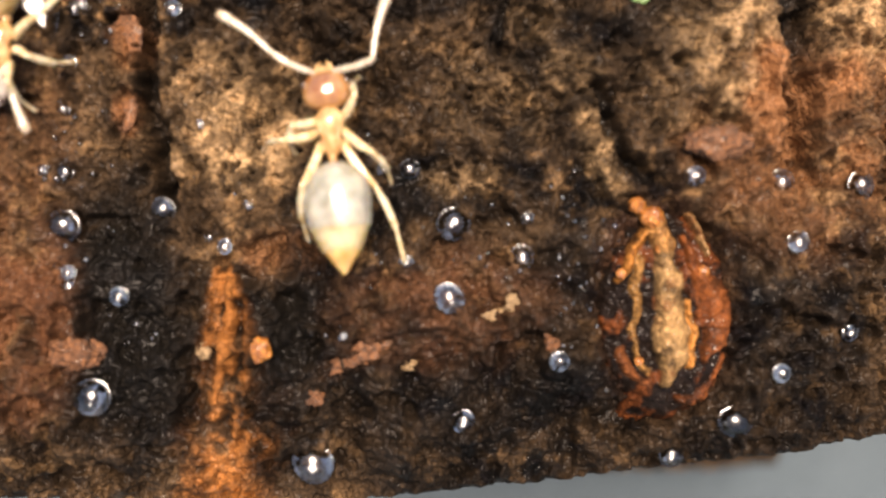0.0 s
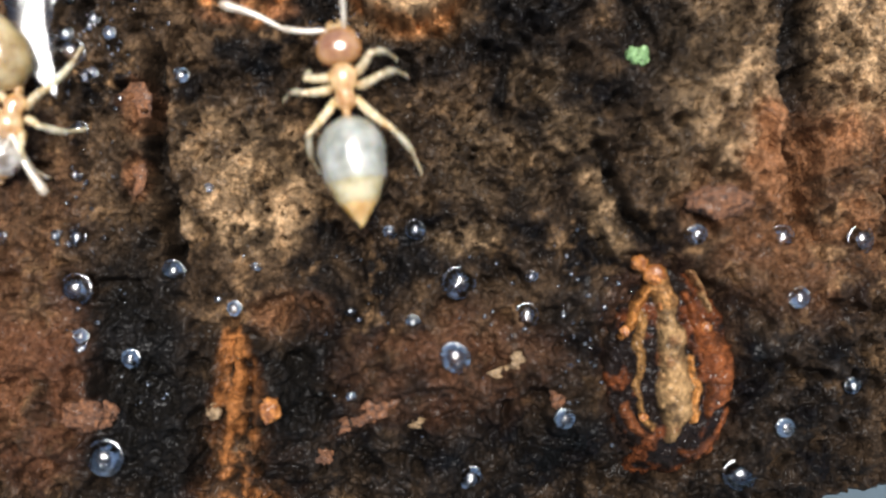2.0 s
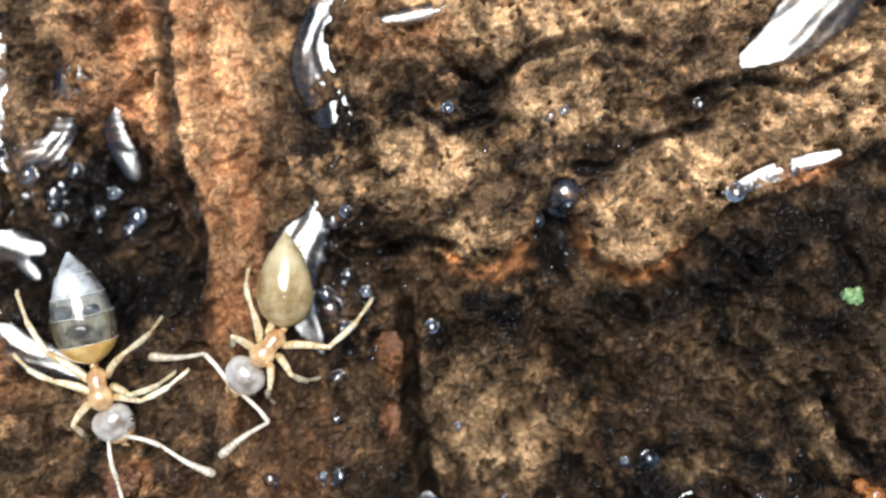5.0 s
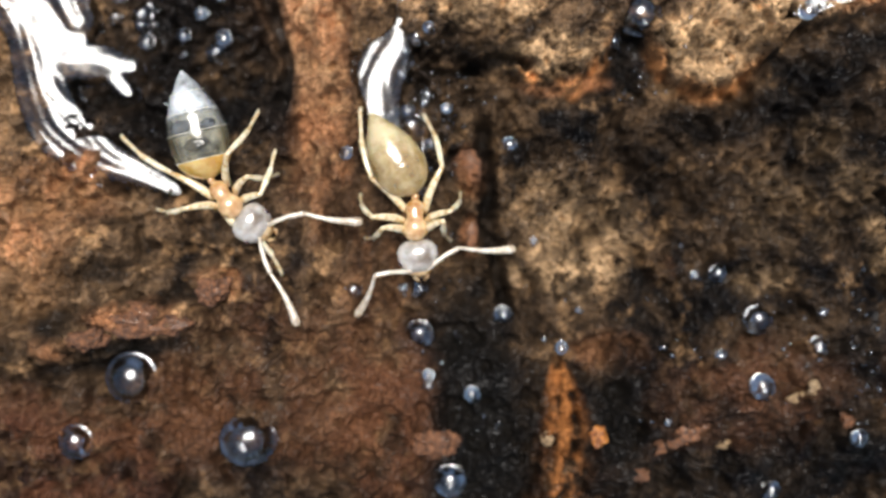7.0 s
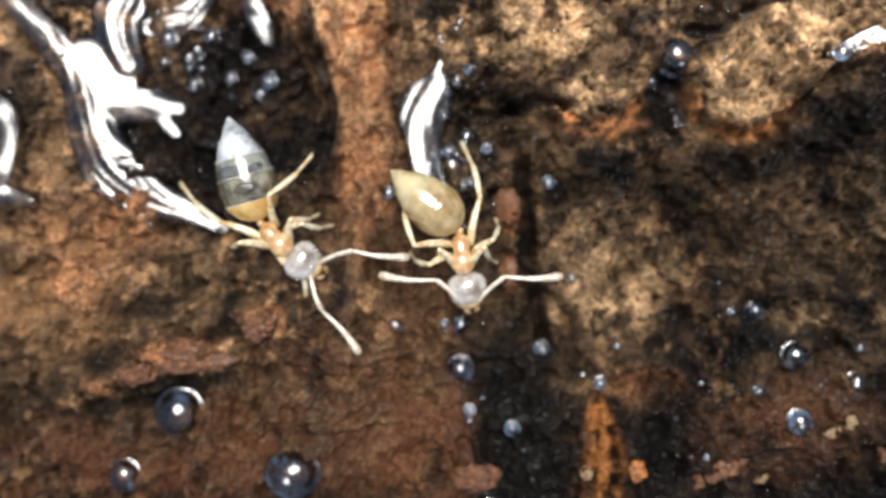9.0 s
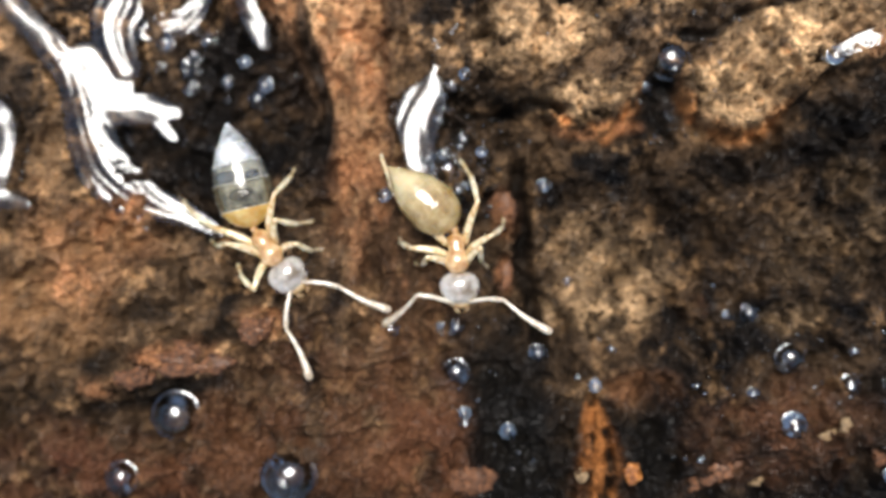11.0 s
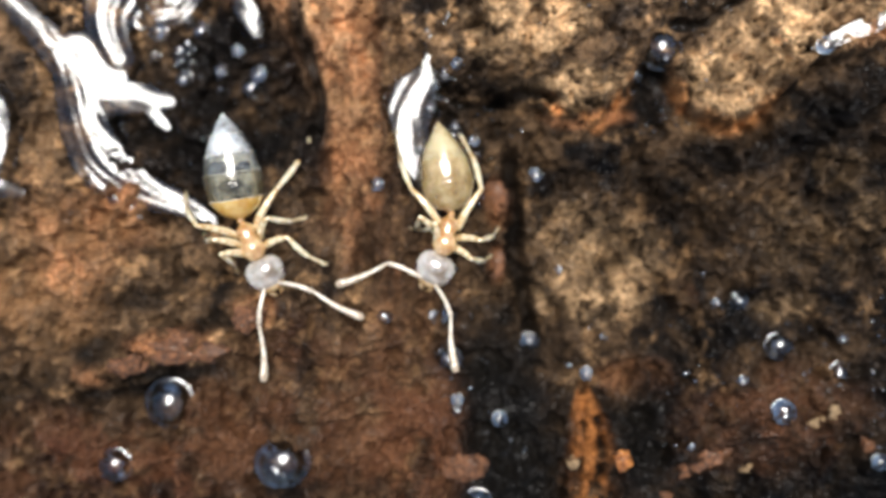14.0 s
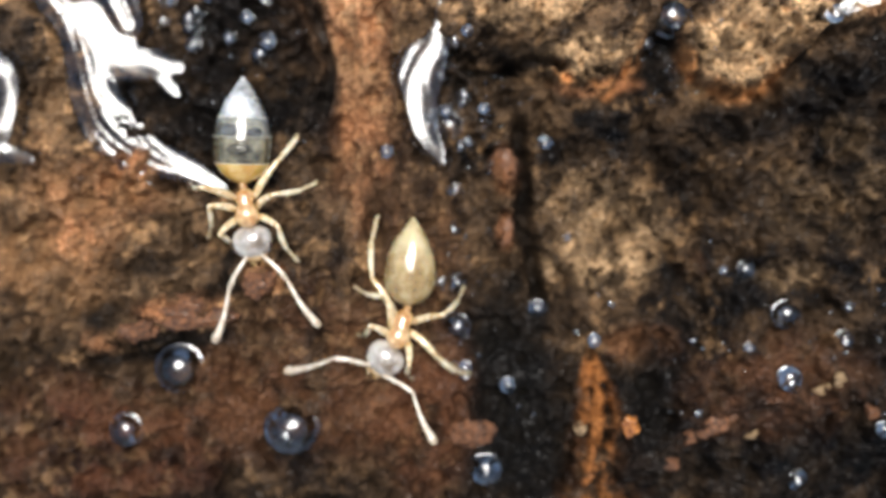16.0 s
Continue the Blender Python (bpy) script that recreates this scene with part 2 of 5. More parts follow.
height += np.clip(cork, 0, 1) * 0.16 * (fbm(gx, gy, 0.16, 3, 111, 0.65) - 0.5)
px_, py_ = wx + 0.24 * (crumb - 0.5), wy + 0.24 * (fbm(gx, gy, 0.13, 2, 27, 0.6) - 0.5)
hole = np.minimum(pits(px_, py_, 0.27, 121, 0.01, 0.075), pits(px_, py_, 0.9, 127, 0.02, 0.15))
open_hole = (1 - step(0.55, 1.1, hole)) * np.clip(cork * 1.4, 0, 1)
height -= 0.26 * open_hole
# shade inside the pits, painted into the colour
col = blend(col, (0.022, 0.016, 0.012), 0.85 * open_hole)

# orange inner bark along the broken rim
edge = np.exp(-(np.maximum(rim_d, 0) / 0.13) ** 2) * step(0.1, 0.5, upper + 0.3) * step(-4.6, -3.9, gx) * (1 - step(0.2, 0.9, gx)) * step(0.35, 0.55, fbm(gx, gy, 0.35, 3, 161))
col = blend(col, (0.42, 0.17, 0.055), edge * (1 - spot(gx, gy, -1.9, 4.8, 0.5, 0.7)))

# red-brown heartwood showing through: x, y, half-widths, turn, strength
RED = [(-5.05, 2.37, 0.30, 0.45, 0, 1.0), (-5.05, 1.07, 0.17, 0.36, -8, 1.0), (6.3, 2.45, 0.42, 0.32, 0, 1.0), (7.8, 2.3, 0.95, 0.36, 0, 1.0), (6.2, 1.5, 0.5, 0.6, 0, 0.7),
       (5.1, 0.85, 0.55, 0.35, 0, 0.7), (-0.9, -3.05, 0.55, 0.24, 25, 0.8), (-5.75, -3.1, 0.5, 0.28, 0, 0.7), (-6.8, -4.2, 0.6, 0.4, 0, 0.7), (-8.0, 4.3, 0.7, 1.7, 0, 0.4),
       (-8.5, 6.0, 1.2, 1.4, 0, 0.3), (-7.9, 2.4, 0.8, 1.3, 0, 0.35), (-12.9, 2.0, 0.7, 0.75, 0, 0.8), (-14.0, 0.9, 0.7, 0.6, 0, 0.7), (-14.5, 2.4, 0.6, 0.6, 0, 0.6), (-11.8, -0.5, 0.8, 0.25, 0, 0.6),
       (-10.1, 0.0, 0.4, 0.3, 0, 0.9), (-13.4, -1.2, 0.4, 0.22, 0, 0.6), (-3.2, 4.0, 0.7, 0.16, 0, 1.0), (-0.9, 4.05, 0.75, 0.12, -25, 1.0), (2.9, 5.7, 0.7, 0.22, 15, 0.8), (-4.9, 8.6, 0.8, 0.5, 0, 0.5),
       (-9.5, 8.0, 1.5, 1.5, 0, 0.6), (-1.3, 0.35, 0.35, 0.25, 0, 0.3), (-2.3, -1.3, 0.7, 0.4, 0, 0.5), (-6.9, 0.3, 0.9, 1.6, 0, 0.25)]
for x, y, rx, ry, turn, s in RED:
    if x < -9:  # flaking plates stand proud
        height += 0.3 * s * spot(wx, wy, x, y, rx, ry, turn, 0.25)
    col = blend(col, (0.20, 0.085, 0.036), s * spot(wx, wy, x, y, rx, ry, turn, 0.6) * (0.25 + 0.75 * step(0.38, 0.62, 0.5 * fibre + 0.5 * fbm(gx, gy, 0.8, 4, 171, 0.6))))

# bared orange fibres that fan out downwards
fan_d, fan_s = to_line(gx, gy, [(-3.32, -1.5), (-3.22, -2.3), (-3.1, -3.1), (-3.15, -4.4), (-3.3, -6.0)])
ray = fbm(gx + 0.25 * (gy + 2) * (gx + 3.2), gy, 0.2, 4, 181, 0.6, 1.0, 7.0)
fan = (1 - step(0.5, 1.6, fan_d / (0.10 + 0.62 * np.minimum(fan_s * 1.6, 1)) + 1.2 * (lumps - 0.5) + 0.8 * (ray - 0.5) + 0.9 * (rough - 0.5)))
col = blend(col, (0.30, 0.105, 0.026), fan * (0.08 + 0.92 * step(0.38, 0.58, 0.45 * ray + 0.3 * rough + 0.25 * fbm(gx, gy, 0.5, 3, 191))))
height += fan * 0.7 * (ray - 0.45)
wet = np.maximum(wet, fan)

# dark, sooty stains, and painted shade below the upper layer's rim: x, y, half-widths, turn, strength
SOOT_SHADE = [(3.3, 3.7, 1.7, 1.5, 0, 0.4), (1.0, 1.3, 1.6, 0.8, 0, 0.25), (1.2, -2.4, 2.6, 1.6, 0, 0.45), (2.6, 3.0, 1.6, 1.3, 0, 0.45), (-0.2, 2.8, 2.2, 0.7, 0, 0.5), (1.0, 0.9, 1.6, 0.9, 0, 0.25), (7.6, -1.5, 2.2, 2.0, 0, 0.2), (-5.3, -2.6, 1.0, 2.2, 8, 0.9), (-6.0, -0.6, 0.35, 1.2, 0, 0.8), (-2.1, -3.4, 0.8, 1.0, 0, 0.8), (2.7, -1.4, 0.65, 1.3, -20, 0.95), (3.2, -3.6, 1.2, 0.8, 0, 0.9), (0.2, -0.35, 0.9, 0.2, 0, 0.8),
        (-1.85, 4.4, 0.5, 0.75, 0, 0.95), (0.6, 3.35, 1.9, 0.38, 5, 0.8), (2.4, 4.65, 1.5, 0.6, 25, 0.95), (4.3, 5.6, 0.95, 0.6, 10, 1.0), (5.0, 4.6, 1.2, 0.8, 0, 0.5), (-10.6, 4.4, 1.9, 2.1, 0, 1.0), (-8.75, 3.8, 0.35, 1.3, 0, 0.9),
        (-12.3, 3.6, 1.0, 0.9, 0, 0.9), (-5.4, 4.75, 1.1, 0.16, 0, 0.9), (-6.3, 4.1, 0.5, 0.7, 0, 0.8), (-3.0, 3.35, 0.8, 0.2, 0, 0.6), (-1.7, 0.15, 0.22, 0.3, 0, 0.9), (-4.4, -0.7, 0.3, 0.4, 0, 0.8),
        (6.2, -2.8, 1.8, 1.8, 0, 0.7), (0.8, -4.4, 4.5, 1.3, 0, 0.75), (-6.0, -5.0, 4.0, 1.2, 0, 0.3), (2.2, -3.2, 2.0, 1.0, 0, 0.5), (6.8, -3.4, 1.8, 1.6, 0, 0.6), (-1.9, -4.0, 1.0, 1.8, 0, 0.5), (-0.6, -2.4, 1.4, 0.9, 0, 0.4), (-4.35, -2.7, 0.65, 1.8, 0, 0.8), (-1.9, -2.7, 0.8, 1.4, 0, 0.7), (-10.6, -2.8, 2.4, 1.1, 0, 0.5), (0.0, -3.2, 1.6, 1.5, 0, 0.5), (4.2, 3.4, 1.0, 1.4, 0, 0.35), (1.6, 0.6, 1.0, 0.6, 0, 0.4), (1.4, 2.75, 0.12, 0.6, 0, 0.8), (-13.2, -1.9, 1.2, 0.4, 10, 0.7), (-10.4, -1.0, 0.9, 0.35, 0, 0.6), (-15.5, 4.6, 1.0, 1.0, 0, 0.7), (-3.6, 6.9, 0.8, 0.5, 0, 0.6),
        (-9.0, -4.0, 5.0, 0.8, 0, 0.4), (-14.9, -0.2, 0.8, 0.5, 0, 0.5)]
for x, y, rx, ry, turn, s in SOOT_SHADE:
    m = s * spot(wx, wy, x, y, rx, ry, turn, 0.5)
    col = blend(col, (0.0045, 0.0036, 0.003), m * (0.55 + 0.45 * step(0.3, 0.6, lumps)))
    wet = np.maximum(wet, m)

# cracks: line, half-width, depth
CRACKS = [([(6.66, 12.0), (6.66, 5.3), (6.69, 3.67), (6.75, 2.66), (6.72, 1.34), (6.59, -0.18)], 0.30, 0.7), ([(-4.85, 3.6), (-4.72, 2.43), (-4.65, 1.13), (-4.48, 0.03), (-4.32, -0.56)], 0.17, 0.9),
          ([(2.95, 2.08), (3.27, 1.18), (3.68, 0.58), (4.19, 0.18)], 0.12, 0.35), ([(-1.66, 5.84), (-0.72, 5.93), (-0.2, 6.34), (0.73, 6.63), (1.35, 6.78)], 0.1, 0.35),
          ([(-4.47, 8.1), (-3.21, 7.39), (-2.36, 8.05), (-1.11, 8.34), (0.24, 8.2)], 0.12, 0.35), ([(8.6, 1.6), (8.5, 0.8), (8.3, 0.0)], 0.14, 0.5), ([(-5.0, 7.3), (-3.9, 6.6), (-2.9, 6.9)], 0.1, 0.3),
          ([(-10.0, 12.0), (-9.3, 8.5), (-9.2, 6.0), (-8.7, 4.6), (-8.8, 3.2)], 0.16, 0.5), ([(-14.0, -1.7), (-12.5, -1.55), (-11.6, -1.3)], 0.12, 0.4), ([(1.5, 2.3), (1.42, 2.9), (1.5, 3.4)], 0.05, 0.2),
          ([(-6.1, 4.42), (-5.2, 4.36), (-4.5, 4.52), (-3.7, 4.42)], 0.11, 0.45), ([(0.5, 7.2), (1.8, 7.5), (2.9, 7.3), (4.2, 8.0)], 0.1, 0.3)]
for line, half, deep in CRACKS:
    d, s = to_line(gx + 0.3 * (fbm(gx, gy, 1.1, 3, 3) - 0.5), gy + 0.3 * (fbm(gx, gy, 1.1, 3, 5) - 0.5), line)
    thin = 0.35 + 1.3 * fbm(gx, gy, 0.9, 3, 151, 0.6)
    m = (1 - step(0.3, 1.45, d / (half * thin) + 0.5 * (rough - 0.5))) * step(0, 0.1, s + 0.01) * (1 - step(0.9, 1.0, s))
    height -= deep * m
    # the crack's inner shade goes into the colour too
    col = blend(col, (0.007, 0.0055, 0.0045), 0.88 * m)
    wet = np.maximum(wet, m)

# low flaky steps in the lower half
flakes = step(0.5, 0.56, fbm(wx, wy, 1.0, 3, 131, 0.5, 1.6, 0.6)) * (1 - step(-2.2, -0.6, gy)) + step(0.5, 0.55, fbm(wx, wy, 0.9, 3, 141, 0.5, 1.5, 0.6)) * (1 - step(-9.6, -8.4, gx))
height += 0.16 * np.clip(flakes, 0, 1)
# water-filled hollow and the hollow that holds the gum
height -= 0.75 * spot(wx, wy, -10.7, 4.6, 1.7, 2.0, 0, 0.35) + 0.35 * spot(wx, wy, -1.85, 4.55, 0.42, 0.6, 0, 0.4)
gum = spot(gx, gy, 4.45, -2.05, 1.2, 1.85, 8, 0.3)
height -= 0.45 * gum
col = blend(col, (0.03, 0.012, 0.006), 0.8 * gum)
wet = np.maximum(wet, gum)
height -= 0.3 * np.maximum(np.maximum(spot(gx, gy, -12.95, 5.9, 0.7, 1.7), spot(gx, gy, -11.7, 6.5, 0.7, 0.5)), spot(gx, gy, -10.2, 6.5, 0.4, 0.8))
# the piece rounds off towards its ends
height -= 0.10 * np.maximum(-2.4 - gy, 0) ** 2 + 0.05 * np.maximum(gx - 5.5, 0) ** 2 + 0.05 * np.maximum(-12.5 - gx, 0) ** 2 + 0.02 * np.maximum(gy - 7.0, 0) ** 2
foot = -5.95 + 0.155 * np.maximum(gx + 2, 0)
height -= 9.0 * step(0.0, 1.0, foot - gy + 0.3 * (lumps - 0.5)) + 3.0 * step(0.0, 1.0, 9.5 - np.minimum(9.5 + 0 * gx, 9.5) + gx - 11.5)
# the upper layer and the far side have weathered paler
col = col * (1 + 1.2 * step(4.0, 6.0, gy + 0.8 * (lumps - 0.5)) + 0.85 * (1 - step(-9.5, -6.5, gx)) * step(-3.0, 0.5, gy + 1.5 * (lumps - 0.5)))[..., None]
# mottled at a finer scale; fibrous where the bark runs lengthwise
mottle = step(0.36, 0.63, fbm(wx, wy, 0.42, 5, 431, 0.66))
lengthwise = step(-9.4, -8.6, gx) * (1 - step(-7.2, -6.4, gx)) * step(-1.0, 1.5, gy)
mottle = mottle * (1 - lengthwise) + lengthwise * (0.25 + 0.75 * step(0.38, 0.62, fbm(wx, wy, 0.34, 4, 441, 0.6, 1.0, 3.6)))
col = col * (0.42 + 1.16 * mottle)[..., None]
height += 0.10 * (mottle - 0.5)
# broad fields of bark coloured darker
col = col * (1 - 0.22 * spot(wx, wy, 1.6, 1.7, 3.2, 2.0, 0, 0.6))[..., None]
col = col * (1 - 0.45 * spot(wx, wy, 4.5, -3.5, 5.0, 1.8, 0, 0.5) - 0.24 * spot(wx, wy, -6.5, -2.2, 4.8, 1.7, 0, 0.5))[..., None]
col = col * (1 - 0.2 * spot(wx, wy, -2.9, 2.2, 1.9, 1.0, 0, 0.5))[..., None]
# freshly broken orange lip of the upper layer
col = blend(col, (0.72, 0.31, 0.11), 0.75 * np.clip(edge, 0, 1) * step(0.42, 0.58, fbm(gx, gy, 0.5, 3, 451)) * (1 - spot(gx, gy, -1.9, 4.8, 0.5, 0.7)))
# glossy orange strands of the bared fibres
col = blend(col, (0.36, 0.135, 0.038), 0.7 * (1 - step(0.15, 0.42, fan_d + 0.3 * (lumps - 0.5))) * fan * step(0.36, 0.56, 0.5 * ray + 0.5 * rough))
# the hollow's deep shade painted nearly black, in patches
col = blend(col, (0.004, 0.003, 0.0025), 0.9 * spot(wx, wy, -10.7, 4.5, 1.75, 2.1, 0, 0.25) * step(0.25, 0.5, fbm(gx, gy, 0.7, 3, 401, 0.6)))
# warm, weathered stretches: x, y, half-widths, strength, pigment
TINTS = [(-14.9, 0.5, 1.5, 1.2, 0.75, (0.26, 0.135, 0.06)), (-14.0, 1.9, 1.3, 0.6, 0.6, (0.26, 0.135, 0.06)), (-13.6, -3.4, 2.2, 1.3, 0.6, (0.12, 0.045, 0.022)), (-8.6, -2.0, 2.3, 1.7, 0.5, (0.11, 0.046, 0.021)),
         (-11.0, -2.6, 1.6, 1.0, 0.5, (0.12, 0.05, 0.022)), (0.6, -2.1, 1.6, 0.9, 0.5, (0.13, 0.055, 0.026)), (7.2, 1.0, 2.0, 1.6, 0.6, (0.22, 0.095, 0.04)), (-6.8, -2.6, 1.0, 1.6, 0.5, (0.14, 0.055, 0.025))]
for x, y, rx, ry, s, tint in TINTS:
    col = blend(col, tint, s * spot(wx, wy, x, y, rx, ry, 0, 0.6) * (0.2 + 0.8 * step(0.36, 0.60, fbm(gx, gy, 0.6, 5, 421, 0.62))))
# painted shade in the gaps below the flakes, and the soaked runnel beside the fibres
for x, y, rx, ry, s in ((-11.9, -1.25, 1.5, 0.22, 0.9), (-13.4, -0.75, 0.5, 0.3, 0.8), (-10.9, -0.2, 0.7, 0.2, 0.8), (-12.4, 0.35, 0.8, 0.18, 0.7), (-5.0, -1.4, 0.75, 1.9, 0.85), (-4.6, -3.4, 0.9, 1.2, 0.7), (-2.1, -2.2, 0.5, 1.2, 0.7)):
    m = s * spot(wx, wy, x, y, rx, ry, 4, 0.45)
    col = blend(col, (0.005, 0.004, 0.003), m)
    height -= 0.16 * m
col = np.clip(col, 0.002, 0.9)


def ground_z(x, y):
    """Height of the bark in mm under a place in mm."""
    u, v = (x - X0) / STEP, (y - Y0) / STEP
    i, j = int(v), int(u)
    return float(height[max(i - 1, 0):i + 2, max(j - 1, 0):j + 2].mean())


def grid_mesh(name, xs, ys, zs):
    """A sheet over a grid of places in mm."""
    rows, cols = xs.shape
    co = np.stack([xs, ys, zs], -1).reshape(-1, 3) * MM
    idx = np.arange(rows * cols).reshape(rows, cols)
    quads = np.stack([idx[:-1, :-1], idx[:-1, 1:], idx[1:, 1:], idx[1:, :-1]], -1).reshape(-1, 4)
    me = bpy.data.meshes.new(name)
    me.vertices.add(len(co))
    me.vertices.foreach_set("co", co.ravel().astype(np.float32))
    me.loops.add(quads.size)
    me.loops.foreach_set("vertex_index", quads.ravel().astype(np.int32))
    me.polygons.add(len(quads))
    me.polygons.foreach_set("loop_start", np.arange(0, quads.size, 4, dtype=np.int32))
    me.update()
    me.validate()
    me.polygons.foreach_set("use_smooth", np.ones(len(me.polygons), dtype=bool))
    return me


solid = height.copy()  # its sides reach down to the ground
solid[[0, -1]] = -17.0
solid[:, [0, -1]] = -17.0
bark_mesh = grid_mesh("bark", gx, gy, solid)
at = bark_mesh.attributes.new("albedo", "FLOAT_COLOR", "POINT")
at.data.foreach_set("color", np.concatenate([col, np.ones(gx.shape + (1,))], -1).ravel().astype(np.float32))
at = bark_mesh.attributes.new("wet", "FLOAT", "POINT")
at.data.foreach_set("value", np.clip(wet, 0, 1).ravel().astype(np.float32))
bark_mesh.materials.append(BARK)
bark = tagged(new("bark", bark_mesh), "wet dark brown porous tree bark with cracks and pale cork", "bark", kind="structure")

# ground far below the piece
def ground_sheet():
    xs, ys = np.meshgrid(np.linspace(-1, 1, 81) ** 3 * 400000, np.linspace(-1, 1, 81) ** 3 * 400000)
    me = grid_mesh("ground", xs, ys, -16 + 2.0 * (fbm(xs, ys, 14.0, 3, 7) - 0.5))
    me.materials.append(STONE)
    return tagged(new("ground", me), "grey wet stone ground under the bark", "ground", kind="structure")


ground_sheet()


# ---- helpers for things ----
def part(name, bm, mat, parent=None, label=""):
    """One bmesh, in mm, as one mesh object under its thing or part."""
    me = bpy.data.meshes.new(name)
    bmesh.ops.scale(bm, vec=(MM, MM, MM), verts=bm.verts)
    bmesh.ops.recalc_face_normals(bm, faces=bm.faces)
    bm.normal_update()
    bm.to_mesh(me)
    bm.free()
    me.polygons.foreach_set("use_smooth", np.ones(len(me.polygons), dtype=bool))
    me.materials.append(mat)
    ob = new(name, me)
    if parent:
        ob.parent = parent
    if label:
        ob["label"] = label
    return ob


def sweep(centres, radii, seg=10, flat=1.0, bm=None):
    """A closed tube through the centres with a radius (or two: wide, high) at each."""
    bm = bm or bmesh.new()
    loops = []
    pts = [Vector(c) for c in centres]
    for k, p in enumerate(pts):
        ahead = (pts[min(k + 1, len(pts) - 1)] - pts[max(k - 1, 0)]).normalized()
        side = ahead.cross(Vector((0, 0, 1)))
        side = side.normalized() if side.length > 1e-4 else Vector((0, 1, 0))
        over = side.cross(ahead)
        rw, rh = radii[k] if isinstance(radii[k], tuple) else (radii[k], radii[k] * flat)
        loops.append([bm.verts.new(p + side * rw * math.cos(a) + over * rh * math.sin(a)) for a in [2 * math.pi * i / seg for i in range(seg)]])
    for a, b in zip(loops, loops[1:]):
        for i in range(seg):
            bm.faces.new((a[i], a[(i + 1) % seg], b[(i + 1) % seg], b[i]))
    bm.faces.new(loops[0][::-1])
    bm.faces.new(loops[-1])
    return bm


def smooth_line(points, n=6):
    """Catmull-Rom points through a polyline of any dimension."""
    p = [Vector(q) for q in points]
    p = [2 * p[0] - p[1]] + p + [2 * p[-1] - p[-2]]
    out = []
    for a, b, c, d in zip(p, p[1:], p[2:], p[3:]):
        for i in range(n):
            t = i / n
            out.append(0.5 * (2 * b + (c - a) * t + (2 * a - 5 * b + 4 * c - d) * t * t + (3 * b - a - 3 * c + d) * t ** 3))
    out.append(p[-2])
    return out


def lump(rx, ry, rz, seed, amp=0.25, detail=4, freq=1.6):
    """An uneven pebble-like body."""
    bm = bmesh.new()
    bmesh.ops.create_icosphere(bm, subdivisions=detail, radius=1)
    for v in bm.verts:
        q = v.co * freq + Vector((seed * 3.7, seed, -seed))
        k = 1 + amp * noise.fractal(q, 0.8, 2.1, 5) + 0.5 * amp * (abs(noise.noise(q * 1.7)) - 0.3)
        v.co = Vector((v.co.x * rx * k, v.co.y * ry * k, v.co.z * rz * k))
    return bm


# ---- water droplets and bubbles ----
def drop_mesh(name, seed):
    """A dome of water whose foot flares out into a thin meniscus; radius 1, height about 0.75."""
    rows, radius, z = [], 0.0, 0.0
    for k in range(1, 19):
        lean = 26.0 * (k - 0.5) / 10 if k <= 10 else 26.0 + 52.0 * ((k - 10.5) / 8) ** 0.8
        radius, z = radius + (0.056 if k <= 10 else 0.0385), z - math.tan(radians(lean)) * (0.056 if k <= 10 else 0.0385)
        rows.append((radius, z))
    crown = 0.16 - z
    rows = [(radius, crown + z) for radius, z in rows]
    rows += [(0.875, 0.14), (0.90, 0.07), (0.95, 0.025), (1.02, 0.005), (1.10, 0.0), (1.14, -0.04), (1.10, -0.35)]
    bm = bmesh.new()
    seg = 32
    top, foot = bm.verts.new((0, 0, crown + 0.004)), bm.verts.new((0, 0, -0.35))
    loops = [[bm.verts.new((r * math.cos(t), r * math.sin(t), z)) for t in [2 * math.pi * i / seg for i in range(seg)]] for r, z in rows]
    for i in range(seg):
        j = (i + 1) % seg
        bm.faces.new((top, loops[0][i], loops[0][j]))
        bm.faces.new((foot, loops[-1][j], loops[-1][i]))
        for a, b in zip(loops, loops[1:]):
            bm.faces.new((a[i], b[i], b[j], a[j]))
    for v in bm.verts:
        v.co *= 1 + 0.02 * noise.noise(v.co * 1.1 + Vector((seed * 1.7, 0, 0)))
    bmesh.ops.scale(bm, vec=(MM, MM, MM), verts=bm.verts)
    me = bpy.data.meshes.new(name)
    bm.to_mesh(me)
    bm.free()
    me.polygons.foreach_set("use_smooth", np.ones(len(me.polygons), dtype=bool))
    me.materials.append(DROP)
    return me


DROPS = [drop_mesh("water_droplet", s) for s in (1, 5, 9)]


def droplets(rows, label):
    for k, (x, y, r) in enumerate(rows):
        ob = new("water_droplet", DROPS[k % 3])
        tilt = Matrix.Rotation(radians(37 * k % 360), 4, "Z")
        ob.matrix_world = Matrix.Translation(Vector((x, y, ground_z(x, y) + 0.05 + 0.08 * r)) * MM) @ tilt @ Matrix.Diagonal((0.95 * r, 0.95 * r * (1.0 + 0.12 * (k % 2)), 0.95 * r, 1))
        tagged(ob, label, "droplet", "droplets on the bark")


